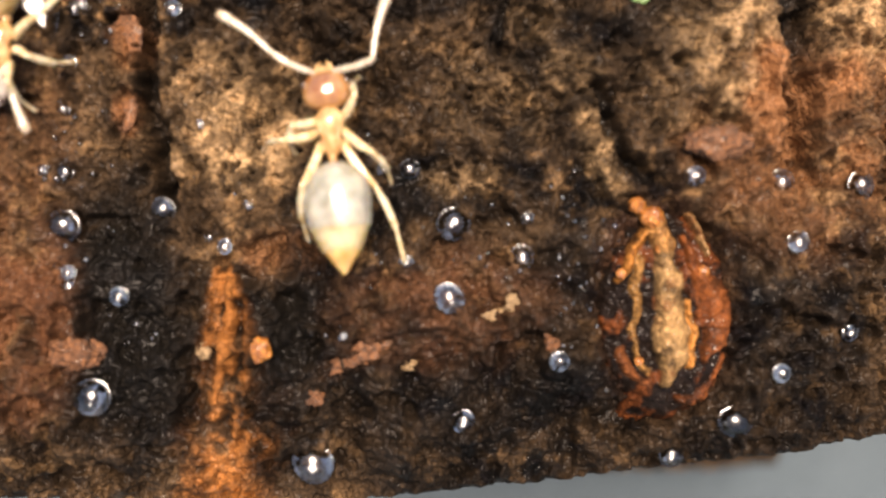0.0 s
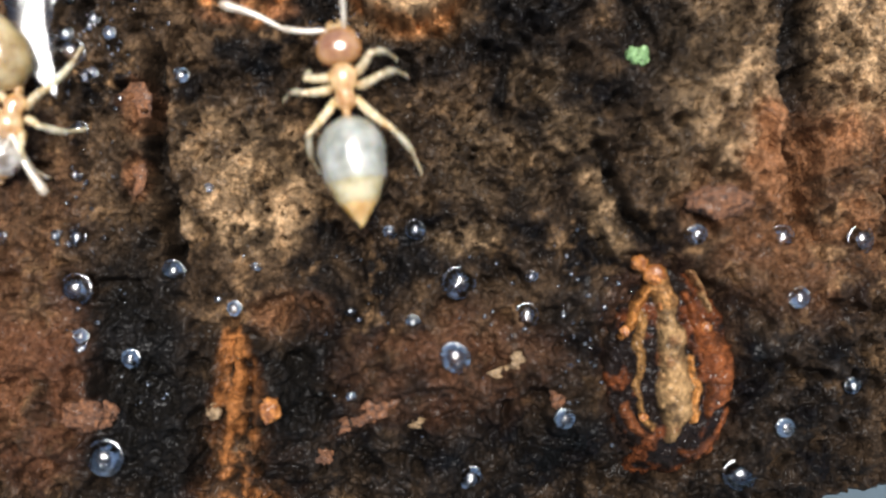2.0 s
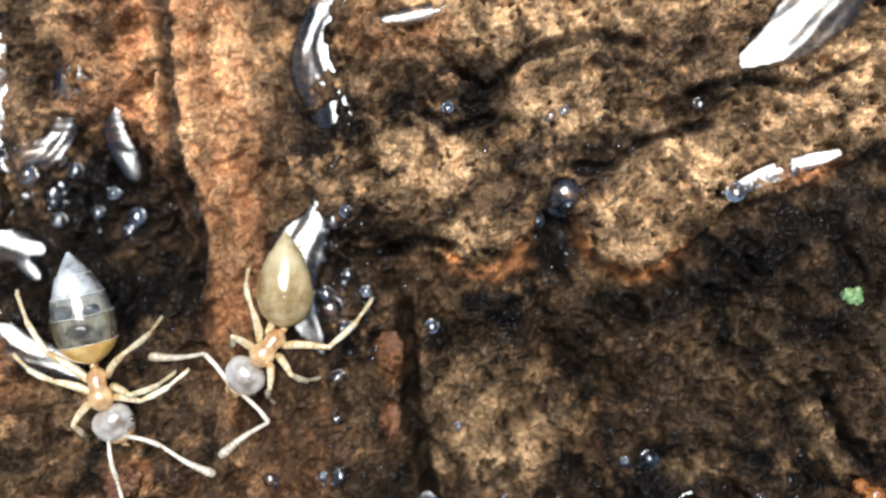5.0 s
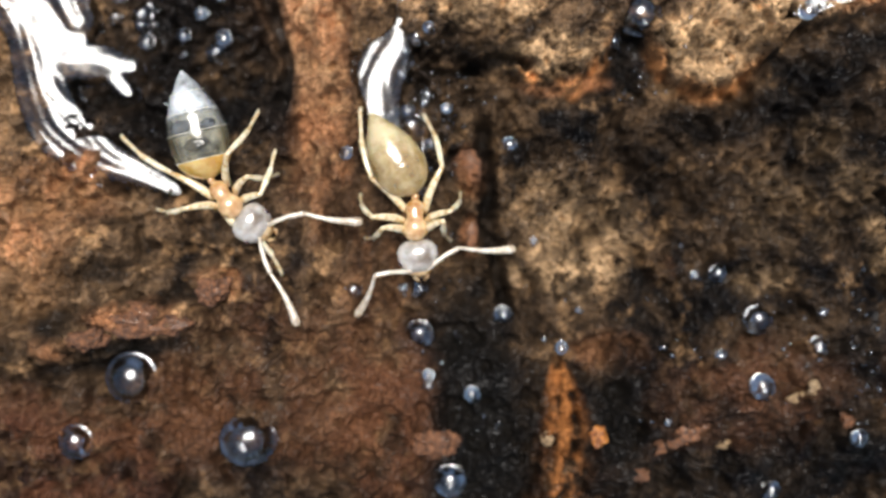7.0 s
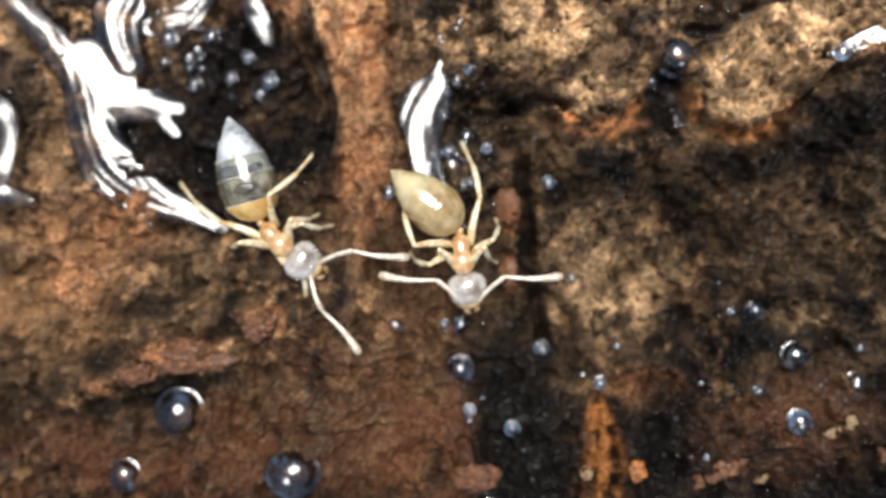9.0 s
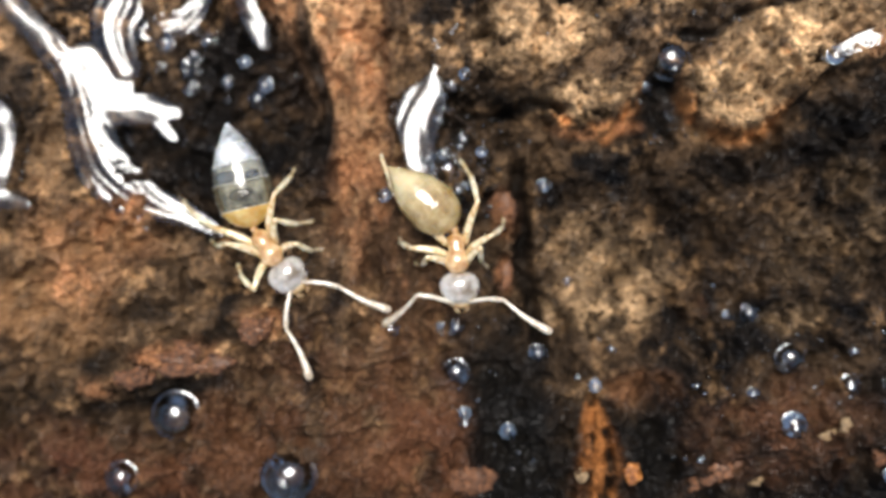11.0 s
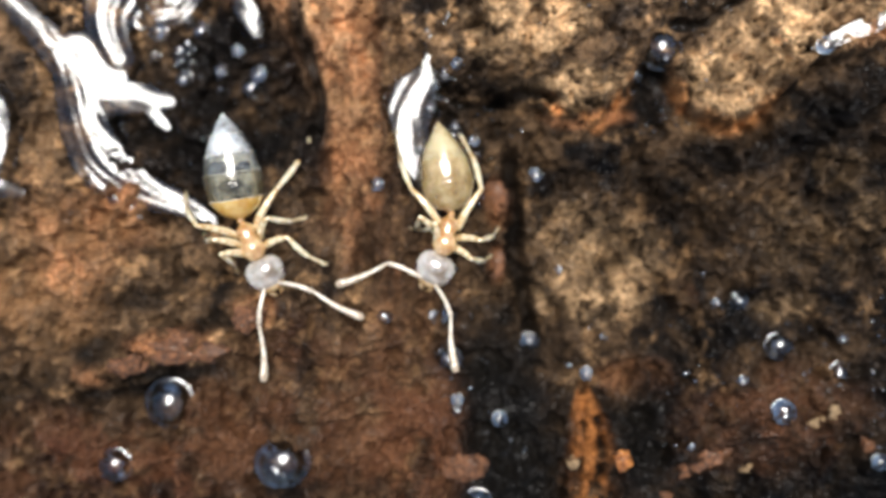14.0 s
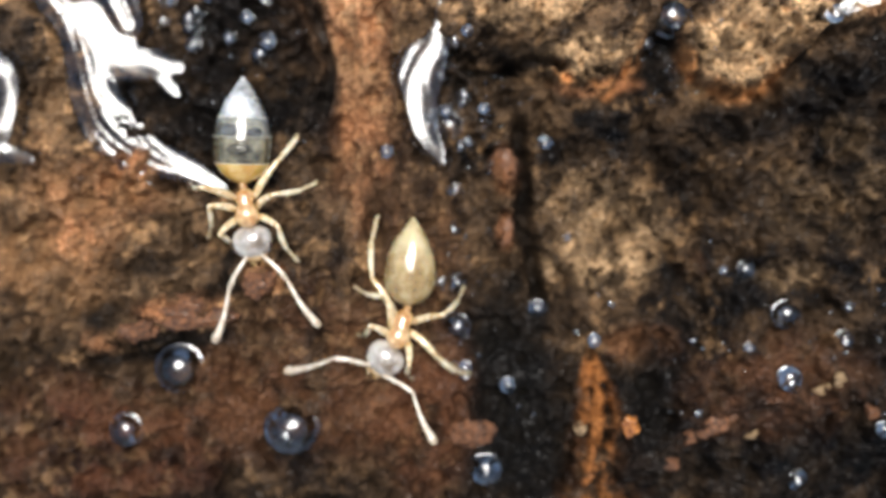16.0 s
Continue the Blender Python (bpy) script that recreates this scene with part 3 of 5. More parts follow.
# x, y, radius in mm
droplets([(-6.09, -0.93, 0.28), (-4.39, -0.58, 0.19), (-5.9, -1.73, 0.12), (-5.9, -1.97, 0.12), (-5.04, -2.12, 0.16), (-3.25, -1.2, 0.12), (-3.57, -1.05, 0.08), (-2.88, -0.46, 0.07), (-3.78, 0.92, 0.08),
          (-1.2, -1.19, 0.1), (-0.1, 0.26, 0.17), (-0.55, 0.2, 0.11), (-0.1, -1.37, 0.13), (1.98, -0.53, 0.1), (-1.15, -2.69, 0.08), (-6.06, 0.0, 0.14), (-6.15, 1.1, 0.13), (-6.1, 1.9, 0.15), (-5.85, 2.9, 0.1), (-6.4, 0.02, 0.08)], "small clear water droplet on dark bark")
droplets([(0.7, -0.67, 0.29), (0.65, -1.95, 0.24), (2.58, -2.98, 0.17), (4.78, 0.27, 0.16), (6.48, 0.25, 0.23), (7.92, 0.25, 0.23), (6.65, -0.79, 0.18), (5.84, -4.03, 0.27), (-5.5, -3.9, 0.32), (0.98, -4.14, 0.19), (4.83, -4.75, 0.22),
          (-1.67, -5.05, 0.34), (6.5, -3.1, 0.16), (7.9, -2.4, 0.14)], "round clear water droplet with a bright sky glint")
droplets([(-7.4, 0.0, 0.17), (-6.42, 0.0, 0.08), (-11.83, -1.75, 0.5), (-9.49, -2.97, 0.5), (-12.95, -3.02, 0.34), (1.91, -1.22, 0.2), (-5.52, 3.58, 0.11), (-4.26, 2.88, 0.13), (-10.26, 4.85, 0.2), (-7.5, 2.7, 0.12)], "large clear water droplet resting on brown bark")


droplets([(-1.72, 5.38, 0.42), (-2.22, 4.9, 0.13), (-1.65, 5.15, 0.12), (1.45, 5.35, 0.17), (1.8, 5.5, 0.12), (2.15, 5.66, 0.15), (2.55, 5.78, 0.12), (2.9, 5.88, 0.14), (4.5, 6.44, 0.17), (4.78, 6.42, 0.1), (-1.95, 6.85, 0.13), (-1.7, 6.95, 0.09),
          (0.9, 7.05, 0.13), (-3.9, 7.0, 0.1), (-6.68, 3.24, 0.22), (-5.95, 3.75, 0.09), (-10.9, 5.2, 0.14), (-11.7, 5.6, 0.2), (-11.2, 6.0, 0.16), (-11.5, 6.2, 0.12)], "water bead glinting on wet bark")
droplets([(-12.0, 5.9, 0.2), (-11.55, 5.75, 0.17), (-11.75, 5.4, 0.22), (-11.65, 5.05, 0.15), (-12.25, 5.55, 0.14), (-6.1, 4.95, 0.14), (-5.85, 5.1, 0.12), (-6.22, 3.25, 0.24), (-6.0, 2.85, 0.13), (-5.9, 3.9, 0.12), (-6.35, 4.75, 0.11), (-6.3, 4.5, 0.12), (-6.4, 4.28, 0.09), (-6.62, 3.45, 0.15), (-6.28, 3.55, 0.13), (-10.05, 5.1, 0.16), (-10.45, 5.55, 0.13)], "bright bead at the rim of a bark hollow")


def fine_spray():
    """Countless tiny beads of water in the wet, dark stretches."""
    rng = random.Random(4)
    bm = bmesh.new()
    for x0, y0, rx, ry, n in ((-5.4, -1.6, 1.0, 2.6, 14), (0.2, -1.4, 3.0, 1.6, 45), (-5.6, 3.6, 0.8, 1.2, 40), (-1.8, 4.3, 0.7, 0.7, 25), (2.8, -1.2, 0.8, 1.4, 40), (-6.0, 0.4, 0.5, 1.6, 30), (0.5, 6.5, 3.5, 1.5, 50), (-11.0, 4.8, 1.6, 1.8, 40)):
        for _ in range(n):
            x, y, r = rng.gauss(x0, rx * 0.55), rng.gauss(y0, ry * 0.55), rng.uniform(0.018, 0.05)
            made = bmesh.ops.create_icosphere(bm, subdivisions=2, radius=r)
            bmesh.ops.translate(bm, vec=(x, y, ground_z(x, y) + 0.03 + 0.3 * r), verts=made["verts"])
    return tagged(part("water_spray", bm, DROP), "countless tiny beads of water on bark", "water", kind="stuff")


fine_spray()


# ---- standing water: thin sheets that rise over the bark ----
def smoothed(a, n):
    """A box blur of 2n + 1 cells, twice."""
    for _ in range(2):
        for axis in (0, 1):
            c = np.cumsum(np.pad(a, [(n + 1, n) if k == axis else (0, 0) for k in (0, 1)], mode="edge"), axis=axis)
            a = (np.take(c, range(2 * n + 1, c.shape[axis]), axis) - np.take(c, range(0, c.shape[axis] - 2 * n - 1), axis)) / (2 * n + 1)
    return a


soft_height = smoothed(height, 42)


def water_sheet(name, area, anchor, tilt, ridges, label, seed=0, cell=0.04, lift=0.2, round_=0.22):
    """Water clinging to the bark inside an area: a smooth skin that leans by tilt from its anchor, swollen along ridges (points x, y, half-width)."""
    x0, x1, y0, y1 = area
    xs, ys = np.meshgrid(np.arange(x0, x1, cell), np.arange(y0, y1, cell))
    ux = xs + 0.9 * (fbm(xs, ys, 1.9, 2, 201 + seed) - 0.5)
    uy = ys + 0.9 * (fbm(xs, ys, 1.9, 2, 211 + seed) - 0.5)
    jj, ii = np.clip(((xs - X0) / STEP).astype(int), 0, gx.shape[1] - 1), np.clip(((ys - Y0) / STEP).astype(int), 0, gx.shape[0] - 1)
    floor = height[ii, jj]
    base = float(soft_height[int((anchor[1] - Y0) / STEP), int((anchor[0] - X0) / STEP)]) + lift
    skin = base + tilt[0] * (xs - anchor[0]) + tilt[1] * (ys - anchor[1])
    skin = skin + 0.8 * (np.maximum(soft_height[ii, jj] + 0.1, skin) - skin)
    cover, swell, folds, owner = np.zeros(xs.shape), np.zeros(xs.shape), np.zeros(xs.shape), np.zeros(xs.shape, dtype=int)
    for k, line in enumerate(ridges):
        streaks = 0.018 if len(line) > 4 else 0.005
        line = [tuple(p) for p in smooth_line([Vector(p) for p in line], 4)]
        d, s = to_line(0.8 * xs + 0.2 * ux, 0.8 * ys + 0.2 * uy, [p[:2] for p in line])
        half = np.interp(s, np.linspace(0, 1, len(line)), [p[2] for p in line]) * (0.75 + 0.6 * fbm(xs, ys, 1.1, 2, 251 + seed))
        bulge = np.clip(1 - (d / half) ** 2, 0, 1)
        fold = streaks * np.sin(2 * np.pi * (d + 0.55 * fbm(xs, ys, 1.6, 2, 271 + seed)) / (0.19 + 0.12 * fbm(xs, ys, 1.1, 2, 281 + seed))) * (0.12 + 0.88 * step(0.44, 0.6, fbm(xs, ys, 1.7, 2, 261 + seed))) * step(0, 0.3, bulge)
        swell = np.where(bulge > cover, round_ * half * bulge, swell)
        folds = np.where(bulge > cover, fold, folds)
        owner = np.where(bulge > cover, k, owner)
        cover = np.maximum(cover, bulge)
    swell = smoothed(swell, 2) + smoothed(folds, 1)
    zs = skin + swell + 0.16 * (fbm(ux, uy, 1.2, 2, 241 + seed) - 0.5) - 0.3 * (1 - step(0.0, 0.3, cover))
    keep = (zs > floor - 0.08) & (cover > 0.01)
    rows, cols = xs.shape
    faces = keep[:-1, :-1] | keep[1:, :-1] | keep[:-1, 1:] | keep[1:, 1:]
    idx = np.arange(rows * cols).reshape(rows, cols)
    every = np.stack([idx[:-1, :-1], idx[:-1, 1:], idx[1:, 1:], idx[1:, :-1]], -1)
    whole = tagged(new(name), label, "water", "water films") if len(ridges) > 1 else None
    normals = np.stack([-np.gradient(zs, cell, axis=1), -np.gradient(zs, cell, axis=0), np.ones(zs.shape)], -1)
    normals = (normals / np.linalg.norm(normals, axis=-1, keepdims=True)).reshape(-1, 3)
    for k in range(len(ridges)):
        quads = every[faces & (owner[:-1, :-1] == k)]
        if not len(quads):
            continue
        used, flat = np.unique(quads.ravel(), return_inverse=True)
        co = np.stack([xs, ys, zs], -1).reshape(-1, 3)[used] * MM
        me = bpy.data.meshes.new(name)
        me.from_pydata(co.tolist(), [], flat.reshape(-1, 4).tolist())
        me.polygons.foreach_set("use_smooth", np.ones(len(me.polygons), dtype=bool))
        me.normals_split_custom_set_from_vertices(normals[used].tolist())
        me.materials.append(RIDGE)
        if whole:
            new("rim", me).parent = whole
        else:
            tagged(new(name, me), label, "water", "water films")


water_sheet("water_pool", (-17.0, -9.2, 1.2, 9.4), (-13.2, 4.2), (-0.09, -0.03), [
    [(-16.2, 8.2, 0.3), (-14.83, 6.33, 0.34), (-14.37, 5.86, 0.38), (-13.92, 5.29, 0.42), (-13.63, 4.6, 0.45), (-13.41, 3.86, 0.5), (-12.89, 3.17, 0.5), (-12.21, 2.65, 0.45), (-11.47, 2.3, 0.3), (-10.9, 2.0, 0.15)],
    [(-12.8, 8.4, 0.5), (-12.87, 6.9, 0.55), (-13.1, 6.3, 0.55), (-13.05, 5.79, 0.5), (-12.85, 5.35, 0.36)],
    [(-13.7, 5.2, 0.3), (-13.3, 5.0, 0.32), (-12.9, 4.95, 0.3)],
    [(-13.2, 4.5, 0.36), (-12.6, 4.52, 0.4), (-12.2, 4.5, 0.36), (-11.85, 4.45, 0.24)],
    [(-12.15, 4.25, 0.2), (-11.95, 4.05, 0.2), (-11.85, 3.92, 0.16)],
    [(-12.4, 6.1, 0.2), (-12.1, 6.3, 0.4), (-11.6, 6.45, 0.42), (-11.3, 7.0, 0.4), (-11.2, 7.8, 0.35)],
    [(-10.6, 7.6, 0.35), (-10.35, 6.7, 0.36), (-10.15, 6.3, 0.34), (-10.0, 5.95, 0.2)],
    [(-14.0, 4.6, 0.13), (-13.85, 3.7, 0.15), (-13.5, 3.0, 0.16), (-12.9, 2.5, 0.15), (-12.35, 2.15, 0.12)],
    [(-15.6, 4.6, 0.3), (-15.36, 4.28, 0.32), (-15.31, 3.71, 0.3), (-15.43, 3.1, 0.25)],
    [(-15.9, 2.75, 0.2), (-15.37, 2.68, 0.2), (-14.8, 2.56, 0.13)],
    [(-13.75, 5.6, 0.35), (-13.4, 5.0, 0.35), (-13.2, 4.4, 0.3)]], "glossy standing water round a dark bark hollow", 1, lift=0.3)
water_sheet("water_film", (-8.0, -5.2, 2.3, 10.4), (-6.7, 4.4), (-0.09, -0.08), [
    [(-5.7, 10.0, 0.4), (-6.5, 8.2, 0.4), (-6.1, 6.9, 0.45), (-6.3, 5.9, 0.22), (-6.35, 5.3, 0.14), (-6.45, 4.85, 0.36), (-6.66, 4.5, 0.54), (-6.78, 4.15, 0.56), (-6.75, 3.7, 0.46), (-6.65, 3.2, 0.36), (-6.4, 2.75, 0.22), (-6.3, 2.5, 0.1)]],
    "white shining strip of water along a bark edge", 2, lift=0.3, round_=0.13)
water_sheet("water_film", (1.0, 3.8, 4.9, 6.6), (2.0, 5.65), (0.13, -0.03), [[(1.35, 5.35, 0.14), (2.0, 5.65, 0.24), (2.8, 5.95, 0.22), (3.3, 6.1, 0.12)]], "glinting strip of water on the bark rim", 4, 0.03, lift=0.3, round_=0.14)
water_sheet("water_film", (1.3, 4.6, 7.2, 10.7), (2.9, 8.7), (0.09, -0.01), [[(1.7, 7.8, 0.2), (2.5, 8.25, 0.5), (3.2, 9.0, 0.65), (3.8, 9.9, 0.4)]], "wide white glare of water on bark", 5, lift=0.35, round_=0.10)
water_sheet("water_film", (3.9, 5.3, 6.0, 6.8), (4.55, 6.4), (0.1, 0.0), [[(4.2, 6.3, 0.1), (4.55, 6.45, 0.18), (4.9, 6.4, 0.1)]], "glinting strip of water on the bark rim", 6, 0.03)
water_sheet("water_film", (-5.6, -3.4, 8.2, 9.6), (-4.4, 8.8), (-0.05, 0.0), [[(-5.0, 8.7, 0.15), (-4.4, 8.8, 0.25), (-3.9, 8.9, 0.12)]], "glinting patch of water on the upper bark", 7, 0.03)


# ---- gum knot ----
def gum_knot():
    """Hardened gum that wells out of the bark: folded ridges round a tan core."""
    knot = tagged(new("gum_knot"), "glossy amber hardened gum with a ribbed tan core in bark", "gum")
    x0, x1, y0, y1, cell = 3.0, 6.0, -4.15, 0.25, 0.022
    xs, ys = np.meshgrid(np.arange(x0, x1, cell), np.arange(y0, y1, cell))
    ux = xs + 0.30 * (fbm(xs, ys, 0.5, 3, 301) - 0.5)
    uy = ys + 0.30 * (fbm(xs, ys, 0.5, 3, 311) - 0.5)
    grit, mott = fbm(xs, ys, 0.12, 3, 321, 0.6), fbm(xs, ys, 0.4, 4, 331, 0.6)
    base = ground_z(4.45, -2.0)
    zs = base + 0.05 + 0.24 * spot(ux, uy, 4.5, -2.1, 0.95, 1.6, 6, 0.6) + 0.3 * (mott - 0.5)
    col = blend(np.ones(xs.shape + (3,)) * np.array((0.008, 0.0045, 0.003)), (0.11, 0.03, 0.008), 0.8 * step(0.5, 0.68, mott))
    # line of x, y, half-width; height; colour
    folds = [([(4.3, -0.9, 0.12), (4.4, -1.4, 0.22), (4.55, -2.2, 0.30), (4.6, -2.8, 0.28), (4.53, -3.3, 0.12)], 0.55, (0.34, 0.20, 0.085)),
             ([(4.68, -0.8, 0.1), (4.9, -1.3, 0.12), (5.15, -1.6, 0.2), (5.32, -2.0, 0.3), (5.28, -2.55, 0.26), (5.1, -2.9, 0.1)], 0.42, (0.17, 0.05, 0.014)),
             ([(4.05, -0.6, 0.18), (3.85, -1.0, 0.14), (3.72, -1.35, 0.11), (3.55, -1.5, 0.09)], 0.36, (0.28, 0.11, 0.026)),
             ([(5.6, -2.95, 0.14), (5.45, -3.35, 0.16), (5.1, -3.68, 0.16), (4.75, -3.6, 0.1)], 0.32, (0.19, 0.055, 0.016)),
             ([(3.95, -1.2, 0.07), (3.86, -1.7, 0.09), (3.92, -2.3, 0.08), (4.05, -2.9, 0.08), (4.25, -3.15, 0.06)], 0.30, (0.22, 0.11, 0.035)),
             ([(4.75, -0.25, 0.1), (4.95, -0.65, 0.09), (5.15, -1.05, 0.06)], 0.4, (0.30, 0.17, 0.07)),
             ([(4.85, -1.9, 0.06), (4.92, -2.5, 0.07), (4.85, -3.0, 0.06)], 0.36, (0.45, 0.19, 0.05)),
             ([(3.75, -2.8, 0.1), (3.95, -3.2, 0.12), (4.2, -3.45, 0.1)], 0.25, (0.14, 0.045, 0.015)),
             ([(3.8, -0.15, 0.2), (4.15, -0.45, 0.26), (4.35, -0.9, 0.2)], 0.5, (0.36, 0.17, 0.055))]
    for line, high, tone in folds:
        d, s = to_line(ux, uy, [p[:2] for p in line])
        half = np.interp(s, np.linspace(0, 1, len(line)), [p[2] for p in line]) * (0.8 + 0.6 * mott)
        m = np.sqrt(np.clip(1 - (d / half) ** 2, 0, 1))
        zs = np.maximum(zs, base + high * m * (0.85 + 0.3 * mott))
        col = blend(col, tone, step(0.25, 0.9, m) * (0.25 + 0.75 * step(0.35, 0.62, 0.5 * grit + 0.5 * fbm(xs, ys, 0.3, 3, 341, 0.6))))
    zs += 0.16 * (grit - 0.5)
    rim = spot(ux, uy, 4.45, -2.0, 1.3, 2.05, 6, 0.2)
    zs -= 0.9 * (1 - rim)
    me = grid_mesh("gum", xs - 4.45, ys + 2.0, zs - base)
    at = me.attributes.new("albedo", "FLOAT_COLOR", "POINT")
    at.data.foreach_set("color", np.concatenate([col, np.ones(xs.shape + (1,))], -1).ravel().astype(np.float32))
    at = me.attributes.new("wet", "FLOAT", "POINT")
    at.data.foreach_set("value", np.ones(xs.size, dtype=np.float32))
    me.materials.append(GUM)
    new("gum", me).parent = knot
    for x, y, r, seed in ((4.12, -0.45, 0.20, 3), (3.85, -0.25, 0.15, 4), (4.3, -0.98, 0.11, 8), (3.62, -1.45, 0.09, 5), (5.05, -1.35, 0.10, 9), (3.98, -2.95, 0.08, 11)):
        bm = lump(r, r, r * 0.8, seed, 0.2)
        bmesh.ops.translate(bm, vec=(x - 4.45, y + 2.0, 0.40), verts=bm.verts)
        part("bead", bm, AMBER, knot, "glossy amber gum bead")
    knot.location = Vector((4.45, -2.0, base)) * MM


gum_knot()


# ---- loose chips and specks ----
def chip(name, x, y, rx, ry, rz, turn, mat, label, category, seed, amp=0.55):
    ob = tagged(part(name, lump(rx, ry, rz, seed, amp), mat), label, category)
    ob.matrix_world = pose(x * MM, y * MM, (ground_z(x, y) + rz * 0.12) * MM, 6 * math.sin(seed), 6 * math.cos(seed), turn)
    return ob


speck = tagged(new("green_speck"), "tiny bright green algae speck on bark", "algae")
speck.location = (3.72 * MM, 3.38 * MM, ground_z(3.72, 3.38) * MM)
for sx, sy, sr, seed in ((-0.08, 0.02, 0.13, 1), (0.08, -0.06, 0.13, 2), (0.1, 0.08, 0.09, 3), (-0.02, -0.08, 0.1, 4)):
    bm = lump(sr, sr, sr * 0.8, seed, 0.3)
    bmesh.ops.translate(bm, vec=(sx, sy, 0.1), verts=bm.verts)
    part("lobe", bm, MOSS, speck)
chip("bark_flake", -0.85, -3.0, 0.55, 0.2, 0.14, 28, RUST, "curled red-brown bark flake lying on bark", "flake", 3)
chip("wood_chip", 0.02, -3.18, 0.17, 0.1, 0.1, 10, TAN, "small pale wood chip on dark bark", "chip", 4)
chip("wood_chip", -1.62, -3.82, 0.14, 0.13, 0.1, 40, RUST, "small orange wood chip on dark bark", "chip", 5)
chip("wood_splinter", 1.4, -2.28, 0.36, 0.09, 0.09, 24, TAN, "thin pale wood splinter on dark bark", "splinter", 6)
chip("wood_chip", 1.76, -2.02, 0.12, 0.14, 0.1, 0, TAN, "small pale wood chip on dark bark", "chip", 7)
chip("wood_chip", 2.5, -2.75, 0.13, 0.2, 0.12, 20, RUST, "small red-brown wood chip beside a droplet", "chip", 8)
chip("wood_chip", -5.1, 2.4, 0.27, 0.42, 0.05, 4, RUST, "flat rust-coloured bark chip beside a crack", "chip", 9, 0.2)
chip("wood_chip", -5.06, 1.08, 0.15, 0.33, 0.05, -8, RUST, "narrow rust-coloured bark chip beside a crack", "chip", 10, 0.2)
chip("bark_flake", -11.5, -0.6, 0.75, 0.3, 0.13, -4, RUST, "layered red-brown bark flake on bark", "flake", 11)
chip("bark_flake", -12.6, -0.95, 0.4, 0.2, 0.16, 10, RUST, "small red-brown bark flake on bark", "flake", 12)
chip("bark_flake", -10.1, 0.0, 0.32, 0.24, 0.14, 20, RUST, "small orange-brown bark flake on bark", "flake", 13)
chip("bark_flake", -5.8, -3.15, 0.45, 0.28, 0.2, 0, RUST, "blunt wet red-brown bark flake", "flake", 14)
chip("bark_flake", 5.1, 0.85, 0.5, 0.28, 0.10, 5, RUST, "rounded pinkish-brown bark flake", "flake", 15)
chip("wood_chip", -3.55, -3.0, 0.13, 0.16, 0.12, 0, TAN, "small pale chip on orange bark fibres", "chip", 16, 0.3)
chip("wood_chip", -2.55, -2.95, 0.18, 0.22, 0.14, 0, AMBER, "small orange gum bead on dark bark", "gum", 17, 0.25)


# ---- ants ----
def cuticle(name, dark, light, sub=0.3, rough=0.38, trans=0.25, scale=2600, alpha=1.0):
    m, nt, b = material(name)
    tinted(nt, b, ramp(nt, noise_node(nt, scale, 4, 0.6), 0.38, 0.62, 0, 1), dark, light)
    b.inputs["Roughness"].default_value = rough
    b.inputs["Alpha"].default_value = alpha
    b.inputs["Subsurface Weight"].default_value = sub
    b.inputs["Subsurface Radius"].default_value = (0.30, 0.17, 0.08)
    b.inputs["Subsurface Scale"].default_value = 0.3 * MM
    b.inputs["Transmission Weight"].default_value = trans
    b.inputs["IOR"].default_value = 1.58
    b.inputs["Coat Weight"].default_value = 1.0
    b.inputs["Coat IOR"].default_value = 1.85
    b.inputs["Coat Roughness"].default_value = 0.17
    bump(nt, b, noise_node(nt, 9000, 3), 0.000012, 0.5)
    return m


LIMB = cuticle("pale yellow limb", (0.66, 0.47, 0.22), (0.96, 0.86, 0.62), 0.15, 0.2, 0.25, 6000)
CLUB = cuticle("whitish antenna", (0.54, 0.42, 0.29), (0.84, 0.75, 0.60), 0.1, 0.22, 0.3, 6000)
AMBER_SHELL = cuticle("amber thorax", (0.50, 0.24, 0.07), (0.88, 0.60, 0.30), 0.15, 0.2, 0.3, 3500)
THIGH = cuticle("amber thigh", (0.60, 0.38, 0.14), (0.94, 0.78, 0.50), 0.15, 0.2, 0.25, 6000)
HEAD_PINK = cuticle("pinkish amber head", (0.26, 0.09, 0.025), (0.52, 0.26, 0.10), 0.1, 0.16, 0.3, 2600)
HEAD_GREY = cuticle("pearly head", (0.26, 0.19, 0.12), (0.80, 0.75, 0.68), 0.1, 0.14, 0.4, 1800)
MILK = cuticle("milky gaster", (0.36, 0.36, 0.30), (0.74, 0.73, 0.66), 0.3, 0.2, 0.3, 1900, 0.6)
CREAM = cuticle("cream gaster", (0.46, 0.33, 0.13), (0.80, 0.68, 0.40), 0.3, 0.22, 0.3, 1900, 0.65)
HONEY = cuticle("honey gaster", (0.50, 0.26, 0.06), (0.76, 0.50, 0.18), 0.3, 0.25, 0.2)
OCHRE = cuticle("cloudy ochre gaster", (0.42, 0.27, 0.09), (0.82, 0.64, 0.34), 0.3, 0.2, 0.35, 1700, 0.7)
GLASSY = cuticle("clear gaster", (0.10, 0.10, 0.08), (0.66, 0.67, 0.62), 0.1, 0.12, 0.5, 1500, 0.4)
OLIVE = cuticle("clear olive gaster", (0.10, 0.085, 0.04), (0.44, 0.38, 0.22), 0.1, 0.12, 0.5, 2000, 0.4)
FROST = cuticle("white gaster plate", (0.10, 0.10, 0.09), (0.88, 0.91, 0.93), 0.2, 0.14, 0.2, 1700, 0.75)
CONTENTS = cuticle("mottled gaster contents", (0.02, 0.017, 0.01), (0.60, 0.56, 0.42), 0.3, 0.3, 0.0, 1800)
